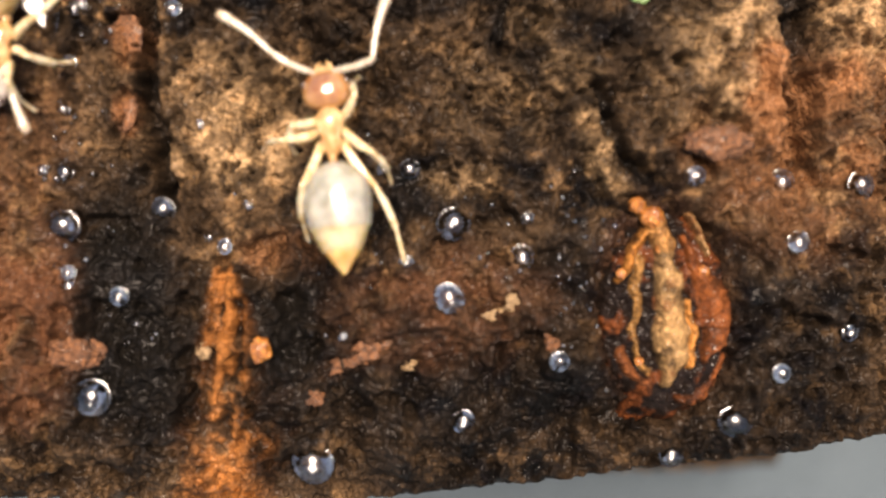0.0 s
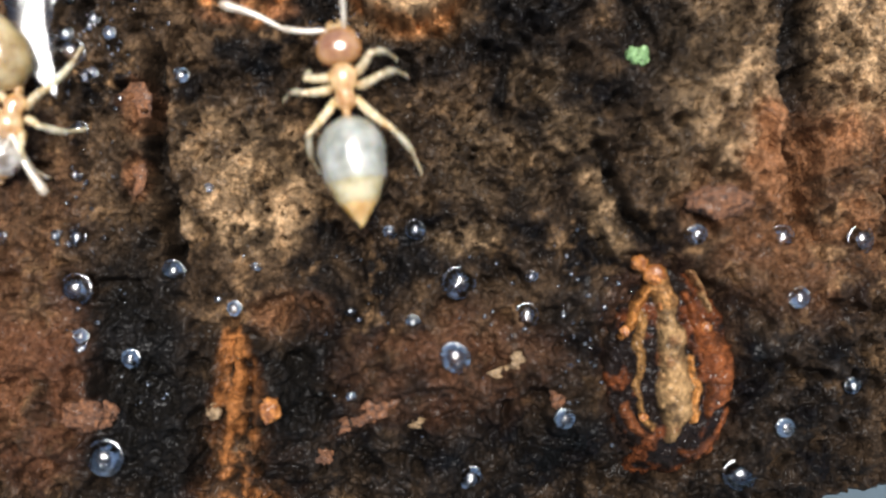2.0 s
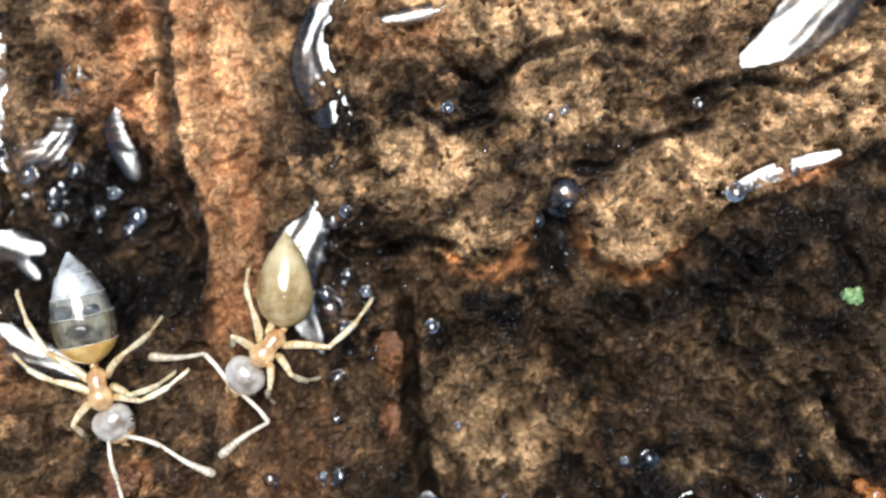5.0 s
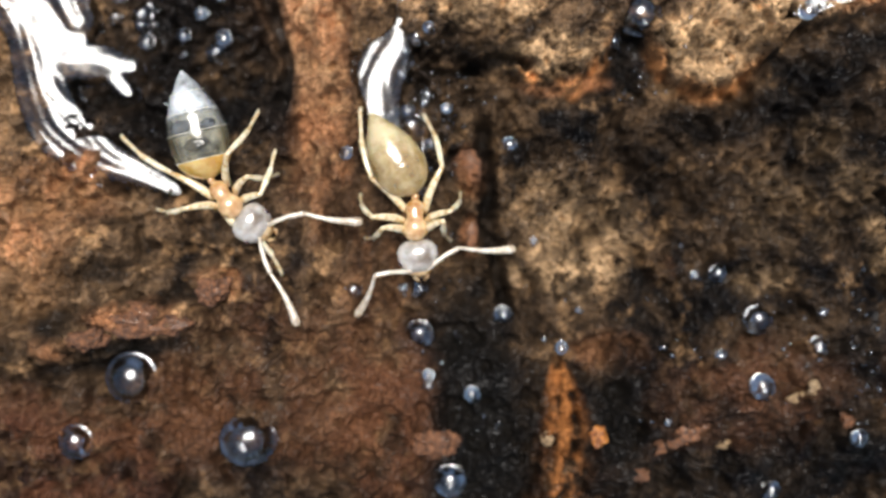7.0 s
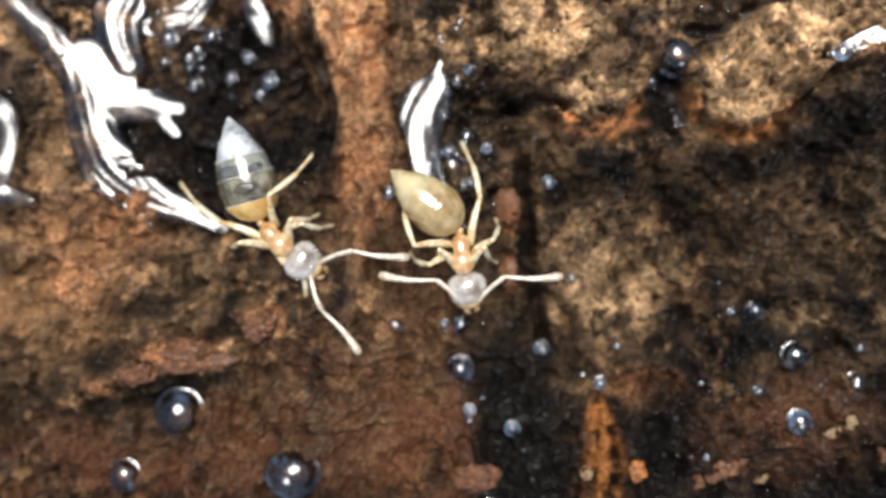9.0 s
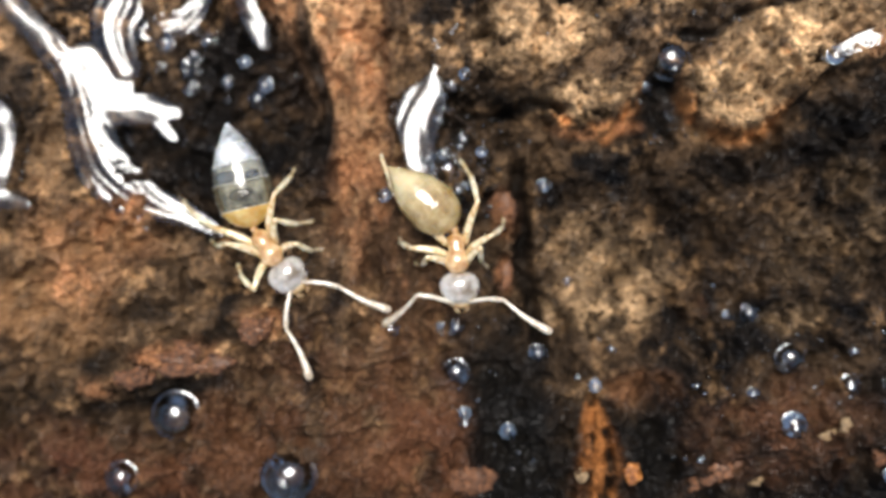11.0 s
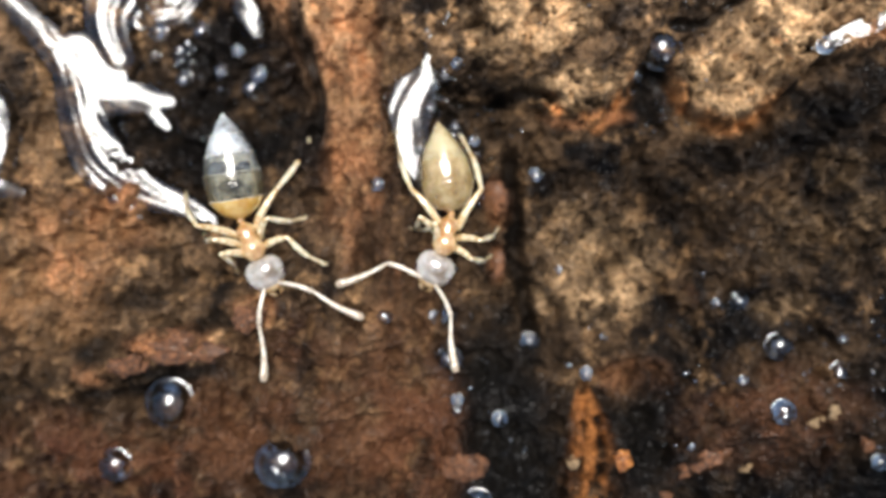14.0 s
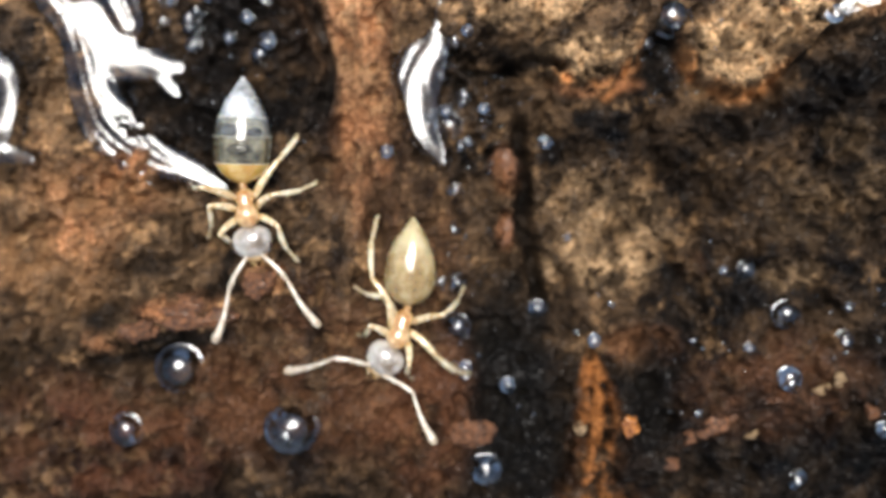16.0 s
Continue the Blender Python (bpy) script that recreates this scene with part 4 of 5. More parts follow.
CREAMY = cuticle("cream gaster contents", (0.30, 0.21, 0.08), (0.72, 0.60, 0.36), 0.3, 0.3, 0.0, 1900)
MILKY = cuticle("milky gaster contents", (0.26, 0.25, 0.18), (0.66, 0.63, 0.50), 0.3, 0.3, 0.0, 1900)
GLASSY_HONEY = cuticle("clear honey gaster", (0.72, 0.38, 0.06), (0.90, 0.62, 0.20), 0.2, 0.22, 0.3)
INNER = cuticle("dark crop", (0.010, 0.009, 0.007), (0.06, 0.05, 0.035), 0.0, 0.3, 0.0, 3500)
SEAM = cuticle("pale plate rim", (0.62, 0.54, 0.36), (0.95, 0.92, 0.82), 0.1, 0.2, 0.1, 4000)
EYE = cuticle("dark eye", (0.03, 0.015, 0.01), (0.06, 0.03, 0.02), 0.0, 0.15, 0.0)


def revolve(stations, seg=20, ends=(True, True)):
    """A closed body along x: x, half-width, half-height, z of the centre."""
    bm = bmesh.new()
    loops = [[bm.verts.new((x, ry * math.cos(a), z + rz * math.sin(a))) for a in [2 * math.pi * i / seg for i in range(seg)]] for x, ry, rz, z in stations]
    for a, b in zip(loops, loops[1:]):
        for i in range(seg):
            bm.faces.new((a[i], b[i], b[(i + 1) % seg], a[(i + 1) % seg]))
    if ends[0]:
        bm.faces.new(loops[0])
    if ends[1]:
        bm.faces.new(loops[-1][::-1])
    return bm


def gaster_profile(s):
    """Width of the tear-shaped gaster at share s of its length."""
    if s < 0.36:
        return max(0.05, 1 - ((0.36 - s) / 0.36) ** 2.5) ** 0.5
    return max(0.03, math.cos((s - 0.36) / 0.64 * math.pi / 2)) ** 0.8


SIDES = (("left", 1), ("right", -1))
HIPS = {"f": (0.22, 0.19), "m": (0.02, 0.22), "h": (-0.2, 0.2)}
LENGTHS = {"f": (0.66, 1.04), "m": (0.70, 1.12), "h": (0.90, 1.44), "ant": (0.74, 1.15)}


def make_ant(label, head_mat, shells, core_mat, wide, long, fill=0.94, cuts=((0.0, 0.36), (0.33, 0.60), (0.57, 0.80), (0.77, 1.0)), patches=(), group="ants on the bark"):
    ant = tagged(new("ant"), label, "ant", group)
    # mesosoma in two swellings, and the petiole's node
    st = [(0.40, 0.09, 0.09, 0.0), (0.36, 0.16, 0.15, 0.0), (0.24, 0.25, 0.23, 0.02), (0.10, 0.24, 0.24, 0.03), (-0.02, 0.17, 0.19, 0.0), (-0.10, 0.165, 0.18, -0.01), (-0.22, 0.20, 0.20, -0.02), (-0.32, 0.17, 0.16, -0.04), (-0.40, 0.08, 0.08, -0.06)]
    part("mesosoma", revolve(st), AMBER_SHELL, ant, "glossy amber thorax")
    part("petiole", revolve([(-0.36, 0.05, 0.05, -0.06), (-0.42, 0.08, 0.12, -0.03), (-0.48, 0.08, 0.12, -0.03), (-0.54, 0.05, 0.05, -0.06)], 12), AMBER_SHELL, ant)
    # gaster: a core under four overlapping plates; it points along -x from its pivot
    n = 26
    core = revolve([(-0.02 - 0.97 * long * s, max(0.02, fill * wide * gaster_profile(s)), max(0.02, (fill - 0.08) * wide * gaster_profile(s)), 0.0) for s in [i / n for i in range(n + 1)]], 24)
    gaster = part("gaster", core, core_mat, ant, "tear-shaped abdomen under clear plates")
    last = len(cuts) - 1
    for k, (a, b) in enumerate(cuts):
        rows = []
        for i in range(13):
            s = a + (b - a) * i / 12
            flare = 1.0 + 0.045 * (i / 12) ** 4 - (0.03 if i == 12 and k < last else 0) + 0.006 * (3 - k)
            r = max(0.022, wide * gaster_profile(s) * flare)
            rows.append((-long * s, r, r * 0.92, 0.0))
        shell = revolve(rows, 28, (k == 0, k == last))
        for v in shell.verts:
            v.co *= 1 + 0.022 * noise.noise(v.co * 2.6 + Vector((wide * 50, 0, k)))
        part("plate", shell, shells[k], gaster)
        if patches and k < last:
            r = wide * gaster_profile(b) * 1.035 + 0.006 * (3 - k) * wide
            ring = [(-long * b, r * math.cos(t), 0.92 * r * math.sin(t)) for t in [2 * math.pi * i / 36 for i in range(37)]]
            part("seam", sweep(ring, [0.006] * 37, 6), SEAM, gaster, "pale rim of an abdomen plate")
    for s, y, size in patches:
        top = 0.9 * wide * gaster_profile(s) * math.sqrt(1 - (y / wide) ** 2)
        bm = lump(size * 0.6, size, 0.05, 7 + y * 9, 0.3, 3)
        bmesh.ops.rotate(bm, cent=(0, 0, 0), matrix=Matrix.Rotation(-y / wide * 1.1, 3, "X"), verts=bm.verts)
        bmesh.ops.translate(bm, vec=(-long * s, y, top - 0.06), verts=bm.verts)
        part("patch", bm, INNER, gaster, "dark patch showing through the clear plates")
    # head with eyes and jaws, pointing along +x from the neck
    hs = [(0.0, 0.06, 0.06, 0.0), (0.03, 0.20, 0.17, 0.0), (0.10, 0.31, 0.24, 0.0), (0.22, 0.38, 0.28, 0.01), (0.36, 0.40, 0.29, 0.01), (0.50, 0.37, 0.27, 0.0), (0.62, 0.30, 0.22, -0.02), (0.72, 0.21, 0.16, -0.04), (0.79, 0.10, 0.08, -0.06)]
    skull, face = revolve(hs[:7] + [(0.66, 0.2, 0.15, -0.03)], 24), revolve([(0.52, 0.30, 0.20, -0.03)] + hs[6:], 20)
    for v in skull.verts:
        if v.co.x < 0.24:  # the back of the head is notched
            v.co.x += 0.03 * math.exp(-(v.co.y / 0.16) ** 2) * (1 - v.co.x / 0.24)
            v.co.y *= 1.06
    head = part("head", skull, head_mat, ant)
    part("face", face, AMBER_SHELL, head, "amber front of the head")
    for name, s in SIDES:
        bm = lump(0.07, 0.05, 0.06, 2 * s + 5, 0.05, 2)
        bmesh.ops.translate(bm, vec=(0.44, 0.35 * s, 0.10), verts=bm.verts)
        part("eye", bm, EYE, head, "small dark eye")
        part("mandible", sweep([(0.70, 0.12 * s, -0.08), (0.82, 0.11 * s, -0.10), (0.90, 0.04 * s, -0.11)], [0.06, 0.05, 0.015], 8), AMBER_SHELL, head)
    limbs = {}
    for name, s in SIDES:
        for leg in "fmh":
            l1, l2 = LENGTHS[leg]
            femur = part("leg", sweep([(-0.06, 0, -0.02), (0.03, 0.01 * s, 0), (l1 * 0.3, 0.04 * s, 0.03), (l1 * 0.65, 0.035 * s, 0.03), (l1 * 0.92, 0.01 * s, 0.01), (l1 + 0.02, 0, 0)], [0.055, 0.076, 0.086, 0.073, 0.054, 0.038], 10), THIGH, ant)
            shin = sweep([(-0.02, 0, 0), (0.06, 0, 0.0), (l2 * 0.25, -0.03 * s, 0.02), (l2 * 0.52, -0.035 * s, 0.02), (l2 * 0.58, -0.02 * s, 0.01), (l2 * 0.75, 0.015 * s, 0), (l2 * 0.93, 0.05 * s, -0.02), (l2, 0.085 * s, -0.05)],
                         [0.04, 0.048, 0.066, 0.06, 0.037, 0.040, 0.044, 0.038], 9)
            tibia = part("shin", shin, LIMB, femur)
            limbs[name, leg] = (femur, tibia)
        l1, l2 = LENGTHS["ant"]
        scape = part("antenna", sweep([(-0.02, 0, 0), (0.05, 0, 0), (l1 * 0.3, 0.02 * s, 0.02), (l1 * 0.6, 0.03 * s, 0.02), (l1 * 0.95, 0, 0), (l1, 0, 0)], [0.035, 0.044, 0.047, 0.05, 0.055, 0.04], 9), CLUB, ant)
        beads = [(-0.01, 0.028)]
        for k in range(11):
            x = 0.02 + (l2 - 0.12) * k / 11
            r = 0.040 + 0.050 * (k / 10) ** 1.6
            beads += [(x + 0.012, r), (x + 0.07, r * 1.03), (x + (l2 - 0.12) / 11 - 0.006, r * 0.94)]
        beads += [(l2 - 0.07, 0.088), (l2 - 0.02, 0.062), (l2, 0.02)]
        club = part("flagellum", sweep([(x, -0.05 * s * math.sin(math.pi * x / l2), 0) for x, r in beads], [r for x, r in beads], 9), CLUB, scape, "whitish beaded antenna tip")
        limbs[name, "ant"] = (scape, club)
    return ant, gaster, head, limbs


def turned(prev, q):
    """The turn q, held within 80 degrees of the one before it."""
    if prev is None:
        return q
    q = q.copy()
    q.make_compatible(prev)
    gap = prev.rotation_difference(q).angle
    gap = min(gap, 2 * math.pi - gap)
    return q if gap < radians(80) else prev.slerp(q, radians(80) / gap)


def aim(az, el):
    return Euler((0, -el, az)).to_quaternion()


def at_time(rows, t):
    """Values of a row table at a time, by straight lines between its rows."""
    ts = [r[0] for r in rows]
    return [float(np.interp(t, ts, [r[k] for r in rows])) for k in range(1, len(rows[0]))]


def animate(made, body, limb_rows, z, west, scale, gaster_tilt=6.0, head_tilt=-14.0):
    """Key an ant: its body, gaster and head from body rows, its limbs from knee and foot places."""
    ant, gaster, head, limbs = made
    def body_pose(t):
        x, y, yaw, gy_, hy_ = at_time(body, t)
        return Matrix.Translation(Vector((x, y, z)) * MM) @ Matrix.Rotation(radians(yaw), 4, "Z"), yaw, gy_, hy_
    times = [r[0] for r in body]
    if times[-1] < 16.0:
        times.append(16.0)
    walk(ant, [(t, body_pose(t)[0]) for t in times])
    walk(gaster, [(t, pose(-0.5 * MM, 0, -0.02 * MM, 0, gaster_tilt, max(-70, min(70, body_pose(t)[2] - body_pose(t)[1])))) for t in times])
    walk(head, [(t, pose(0.36 * MM, 0, 0.0, 0, -head_tilt, max(-70, min(70, body_pose(t)[3] - body_pose(t)[1])))) for t in times])
    for key, rows in limb_rows.items():
        side = "left" if (key[-2 if key[:3] != "ant" else 3] == "W") == west else "right"
        kind = "ant" if key.startswith("ant") else key[1]
        first, second = limbs[side, kind]
        l1, l2 = LENGTHS[kind]
        s = 1 if side == "left" else -1
        keyed, prev1, prev2 = [], None, None
        for t, kx, ky, fx, fy in rows:
            m, yaw, gy_, hy_ = body_pose(t)
            inv = m.inverted()
            if kind == "ant":
                turn = Matrix.Translation((0.36, 0, 0)) @ Matrix.Rotation(radians(hy_ - yaw), 4, "Z") @ Matrix.Rotation(radians(-head_tilt), 4, "Y")
                base = turn @ Vector((0.60, 0.15 * s, 0.16))
            else:
                hx, hy = HIPS[kind]
                base = Vector((hx, hy * s, -0.10))
            knee, foot = (inv @ (Vector((kx, ky, z)) * MM)) / MM, (inv @ (Vector((fx, fy, z)) * MM)) / MM
            floor = ground_z(fx, fy) - z + 0.05
            d = knee - base
            flat = math.hypot(d.x, d.y)
            el = math.acos(min(0.999, max(flat / l1, 0.62)))
            if kind == "ant":
                el *= 0.5
            q1 = turned(prev1, aim(math.atan2(d.y, d.x), el))
            mid = base + q1 @ Vector((l1, 0, 0))
            d = foot - mid
            flat = max(0.02, math.hypot(d.x, d.y))
            drop = math.acos(min(0.999, max(flat / l2, 0.3)))
            most = math.asin(min(0.95, max(0.0, (mid.z - floor) / l2)))
            el2 = -min(drop, most) if kind == "ant" else -max(min(drop, most), 0.9 * most)
            q2 = turned(prev2, q1.inverted() @ aim(math.atan2(d.y, d.x), el2))
            prev1, prev2 = q1, q2
            keyed.append((t, Matrix.LocRotScale(base * MM, q1, None), Matrix.LocRotScale(Vector((l1 * MM, 0, 0)), q2, None)))
        if keyed[0][0] > 0:
            keyed.insert(0, (0.0, *keyed[0][1:]))
        if keyed[-1][0] < 16:
            keyed.append((16.0, *keyed[-1][1:]))
        walk(first, [(t, a) for t, a, b in keyed])
        walk(second, [(t, b) for t, a, b in keyed])


milky_ant = make_ant("pale ant with a milky white and honey abdomen", HEAD_PINK, (MILK, MILK, CREAM, HONEY), MILKY, 0.57, 1.88, 0.84)
cloudy_ant = make_ant("pale amber ant with a cloudy ochre abdomen", HEAD_GREY, (OCHRE, OCHRE, CREAM, CREAM), CREAMY, 0.51, 1.78, 0.84)
clear_ant = make_ant("pale amber ant with a clear glassy abdomen", HEAD_GREY, (GLASSY_HONEY, OLIVE, GLASSY, FROST, FROST), CONTENTS, 0.58, 2.12, 0.8,
                     ((0.0, 0.19), (0.17, 0.44), (0.42, 0.62), (0.60, 0.80), (0.78, 1.0)), ((0.48, 0.32, 0.17), (0.50, -0.20, 0.22), (0.32, -0.02, 0.2)))

# body rows: seconds, x, y (mm), headings of thorax, gaster, head; limb rows: seconds, knee x, y, foot x, y
A_BODY = [(0.0, -1.42, 0.78, 96.35, 98.14, 100.30), (0.5, -1.31, 0.09, 94.57, 81.89, 91.52), (1.0, -0.80, 0.11, 100.22, 86.09, 98.60), (1.5, -0.76, 0.29, 84.33, 77.77, 87.85), (2.0, -1.34, 2.62, 97.10, 99.47, 101.84), (2.5, -1.89, 3.15, 134.54, 125.75, 141.75), (3.0, -3.97, 3.51, 151.71, 144.48, 152.66), (3.1, -4.09, 4.10, 131.84, 142.12, 140.77), (3.3, -4.60, 5.20, 124.53, 117.83, 110.54), (3.5, -4.94, 6.33, 107.13, 110.51, 101.07), (3.7, -4.99, 7.34, 117.12, 106.48, 105.45), (4.3, -5.39, 9.54, 102.12, 91.48, 90.45), (5.2, -5.89, 12.94, 102.12, 91.48, 90.45), (16.0, -5.89, 13.24, 102.12, 91.48, 90.45)]
A_LIMBS = {
    "antW": [(0.0, -2.33, 1.97, -3.34, 2.65), (0.5, -2.17, 1.19, -2.76, 2.16), (1.0, -1.82, 1.10, -2.70, 1.79), (1.5, -1.36, 1.76, -2.03, 2.63), (2.0, -2.43, 3.57, -3.49, 3.98), (2.5, -3.39, 3.53, -4.49, 3.70), (3.0, -5.59, 3.75, -6.66, 3.87), (3.5, -5.75, 7.79, -6.65, 8.24), (3.7, -6.38, 8.46, -7.41, 8.76)],
    "antE": [(0.0, -0.89, 1.91, -0.52, 3.09), (0.5, -0.66, 1.44, -0.49, 2.66), (1.0, -0.51, 1.68, -0.67, 2.79), (1.5, -0.02, 1.60, 0.52, 2.68), (2.0, -1.39, 3.86, -0.87, 4.42), (2.5, -2.60, 4.32, -2.20, 5.02), (3.0, -4.97, 4.44, -5.80, 5.69), (3.5, -4.43, 7.61, -3.78, 8.13), (3.7, -5.14, 8.89, -5.21, 9.65)],
    "Wf": [(0.0, -2.02, 0.82, -2.12, 0.30), (0.5, -1.52, 0.34, -2.00, 0.74), (1.0, -1.19, 0.31, -1.34, 0.67), (1.5, -1.10, 0.54, -1.31, 0.66), (2.0, -1.80, 2.73, -1.98, 2.90), (2.5, -2.34, 3.08, -2.46, 3.13), (3.0, -4.57, 3.33, -4.77, 3.30), (3.5, -5.45, 6.78, -5.65, 6.45), (3.7, -5.46, 7.57, -5.80, 7.88)],
    "Wm": [(0.0, -2.20, 0.58, -3.22, 0.45), (0.5, -1.96, 0.24, -2.83, 0.59), (1.0, -1.49, -0.29, -2.15, -0.86), (1.5, -1.47, 0.34, -1.85, -0.09), (2.0, -1.84, 2.49, -2.88, 2.78), (2.5, -2.47, 2.69, -3.44, 2.50), (3.0, -3.85, 3.00, -4.24, 2.87), (3.5, -5.56, 5.67, -5.92, 4.90), (3.7, -5.42, 7.32, -6.50, 7.39)],
    "Wh": [(0.0, -1.82, -0.15, -1.87, -1.47), (0.5, -2.08, -0.51, -2.70, -1.50), (1.0, -1.45, -0.59, -2.11, -1.58), (1.5, -1.64, -0.32, -2.42, -1.15), (2.0, -1.87, 1.78, -1.84, 0.86), (2.5, -1.89, 2.04, -1.56, 0.80), (3.0, -3.50, 2.23, -2.66, 1.47), (3.5, -5.05, 4.86, -5.06, 3.50), (3.7, -5.12, 6.15, -5.23, 4.66)],
    "Ef": [(0.0, -1.08, 1.27, -1.13, 2.40), (0.5, -0.98, 0.36, -0.44, 1.32), (1.0, -0.47, 0.23, -0.24, 1.16), (1.5, -0.30, 0.61, 0.06, 1.50), (2.0, -0.95, 3.08, -0.19, 3.33), (2.5, -1.72, 3.33, -1.95, 4.63), (3.0, -3.96, 3.97, -4.83, 5.17), (3.5, -4.54, 6.61, -4.24, 6.79), (3.7, -4.75, 7.96, -4.93, 8.96)],
    "Em": [(0.0, -0.71, 0.45, -0.13, -0.26), (0.5, -0.78, -0.10, -0.16, -0.53), (1.0, -0.27, -0.33, 0.23, -1.04), (1.5, 0.09, 0.14, 0.25, -0.14), (2.0, -0.80, 2.75, -0.08, 3.08), (2.5, -1.51, 3.24, -1.41, 4.64), (3.0, -3.33, 3.73, -3.12, 4.19), (3.5, -4.44, 6.26, -4.24, 6.33), (3.7, -4.34, 7.40, -3.55, 7.29)],
    "Eh": [(0.0, -0.64, -0.11, -0.01, -1.46), (0.5, -0.69, -0.99, -0.59, -2.44), (1.0, -0.02, -0.55, 0.56, -1.34), (1.5, -0.17, -0.67, -0.32, -1.88), (2.0, -0.50, 1.91, -0.05, 1.39), (2.5, -1.00, 3.01, -0.03, 2.41), (3.0, -3.04, 3.59, -1.46, 3.77), (3.5, -3.94, 5.35, -3.30, 4.46), (3.7, -3.95, 6.43, -3.55, 5.15)],
}
B_BODY = [(0.0, -6.95, 2.02, -103.45, -57.36, -111.55), (3.5, -6.95, 2.02, -103.45, -57.36, -111.55), (3.7, -7.29, 2.15, -101.97, -63.42, -107.44), (5.8, -7.31, 2.59, -143.84, -105.09, -140.89), (6.0, -6.53, 1.43, -76.21, -69.70, -66.88), (6.5, -6.28, 1.41, -77.88, -50.63, -83.39), (7.0, -6.14, 1.36, -90.36, -61.45, -81.61), (7.5, -6.00, 1.43, -69.82, -55.55, -61.77), (8.0, -5.90, 1.50, -80.09, -49.77, -77.01), (8.5, -5.89, 1.48, -79.16, -46.75, -77.47), (9.0, -6.03, 1.44, -84.73, -40.73, -78.13), (11.5, -6.04, 1.53, -86.69, -42.92, -88.60), (12.0, -5.94, 1.48, -90.51, -44.19, -95.71), (12.5, -5.88, 1.51, -101.80, -47.39, -101.80), (13.0, -5.91, 1.67, -100.78, -64.71, -104.51), (13.5, -5.92, 1.64, -100.79, -68.68, -117.04), (14.0, -6.09, 1.64, -103.00, -81.58, -117.03), (14.5, -6.26, 1.42, -130.55, -97.07, -149.32), (15.0, -6.71, 1.58, -110.97, -96.87, -126.45), (15.5, -6.99, 0.72, -99.45, -64.77, -112.16), (16.0, -7.21, -0.89, -108.38, -93.86, -128.85)]
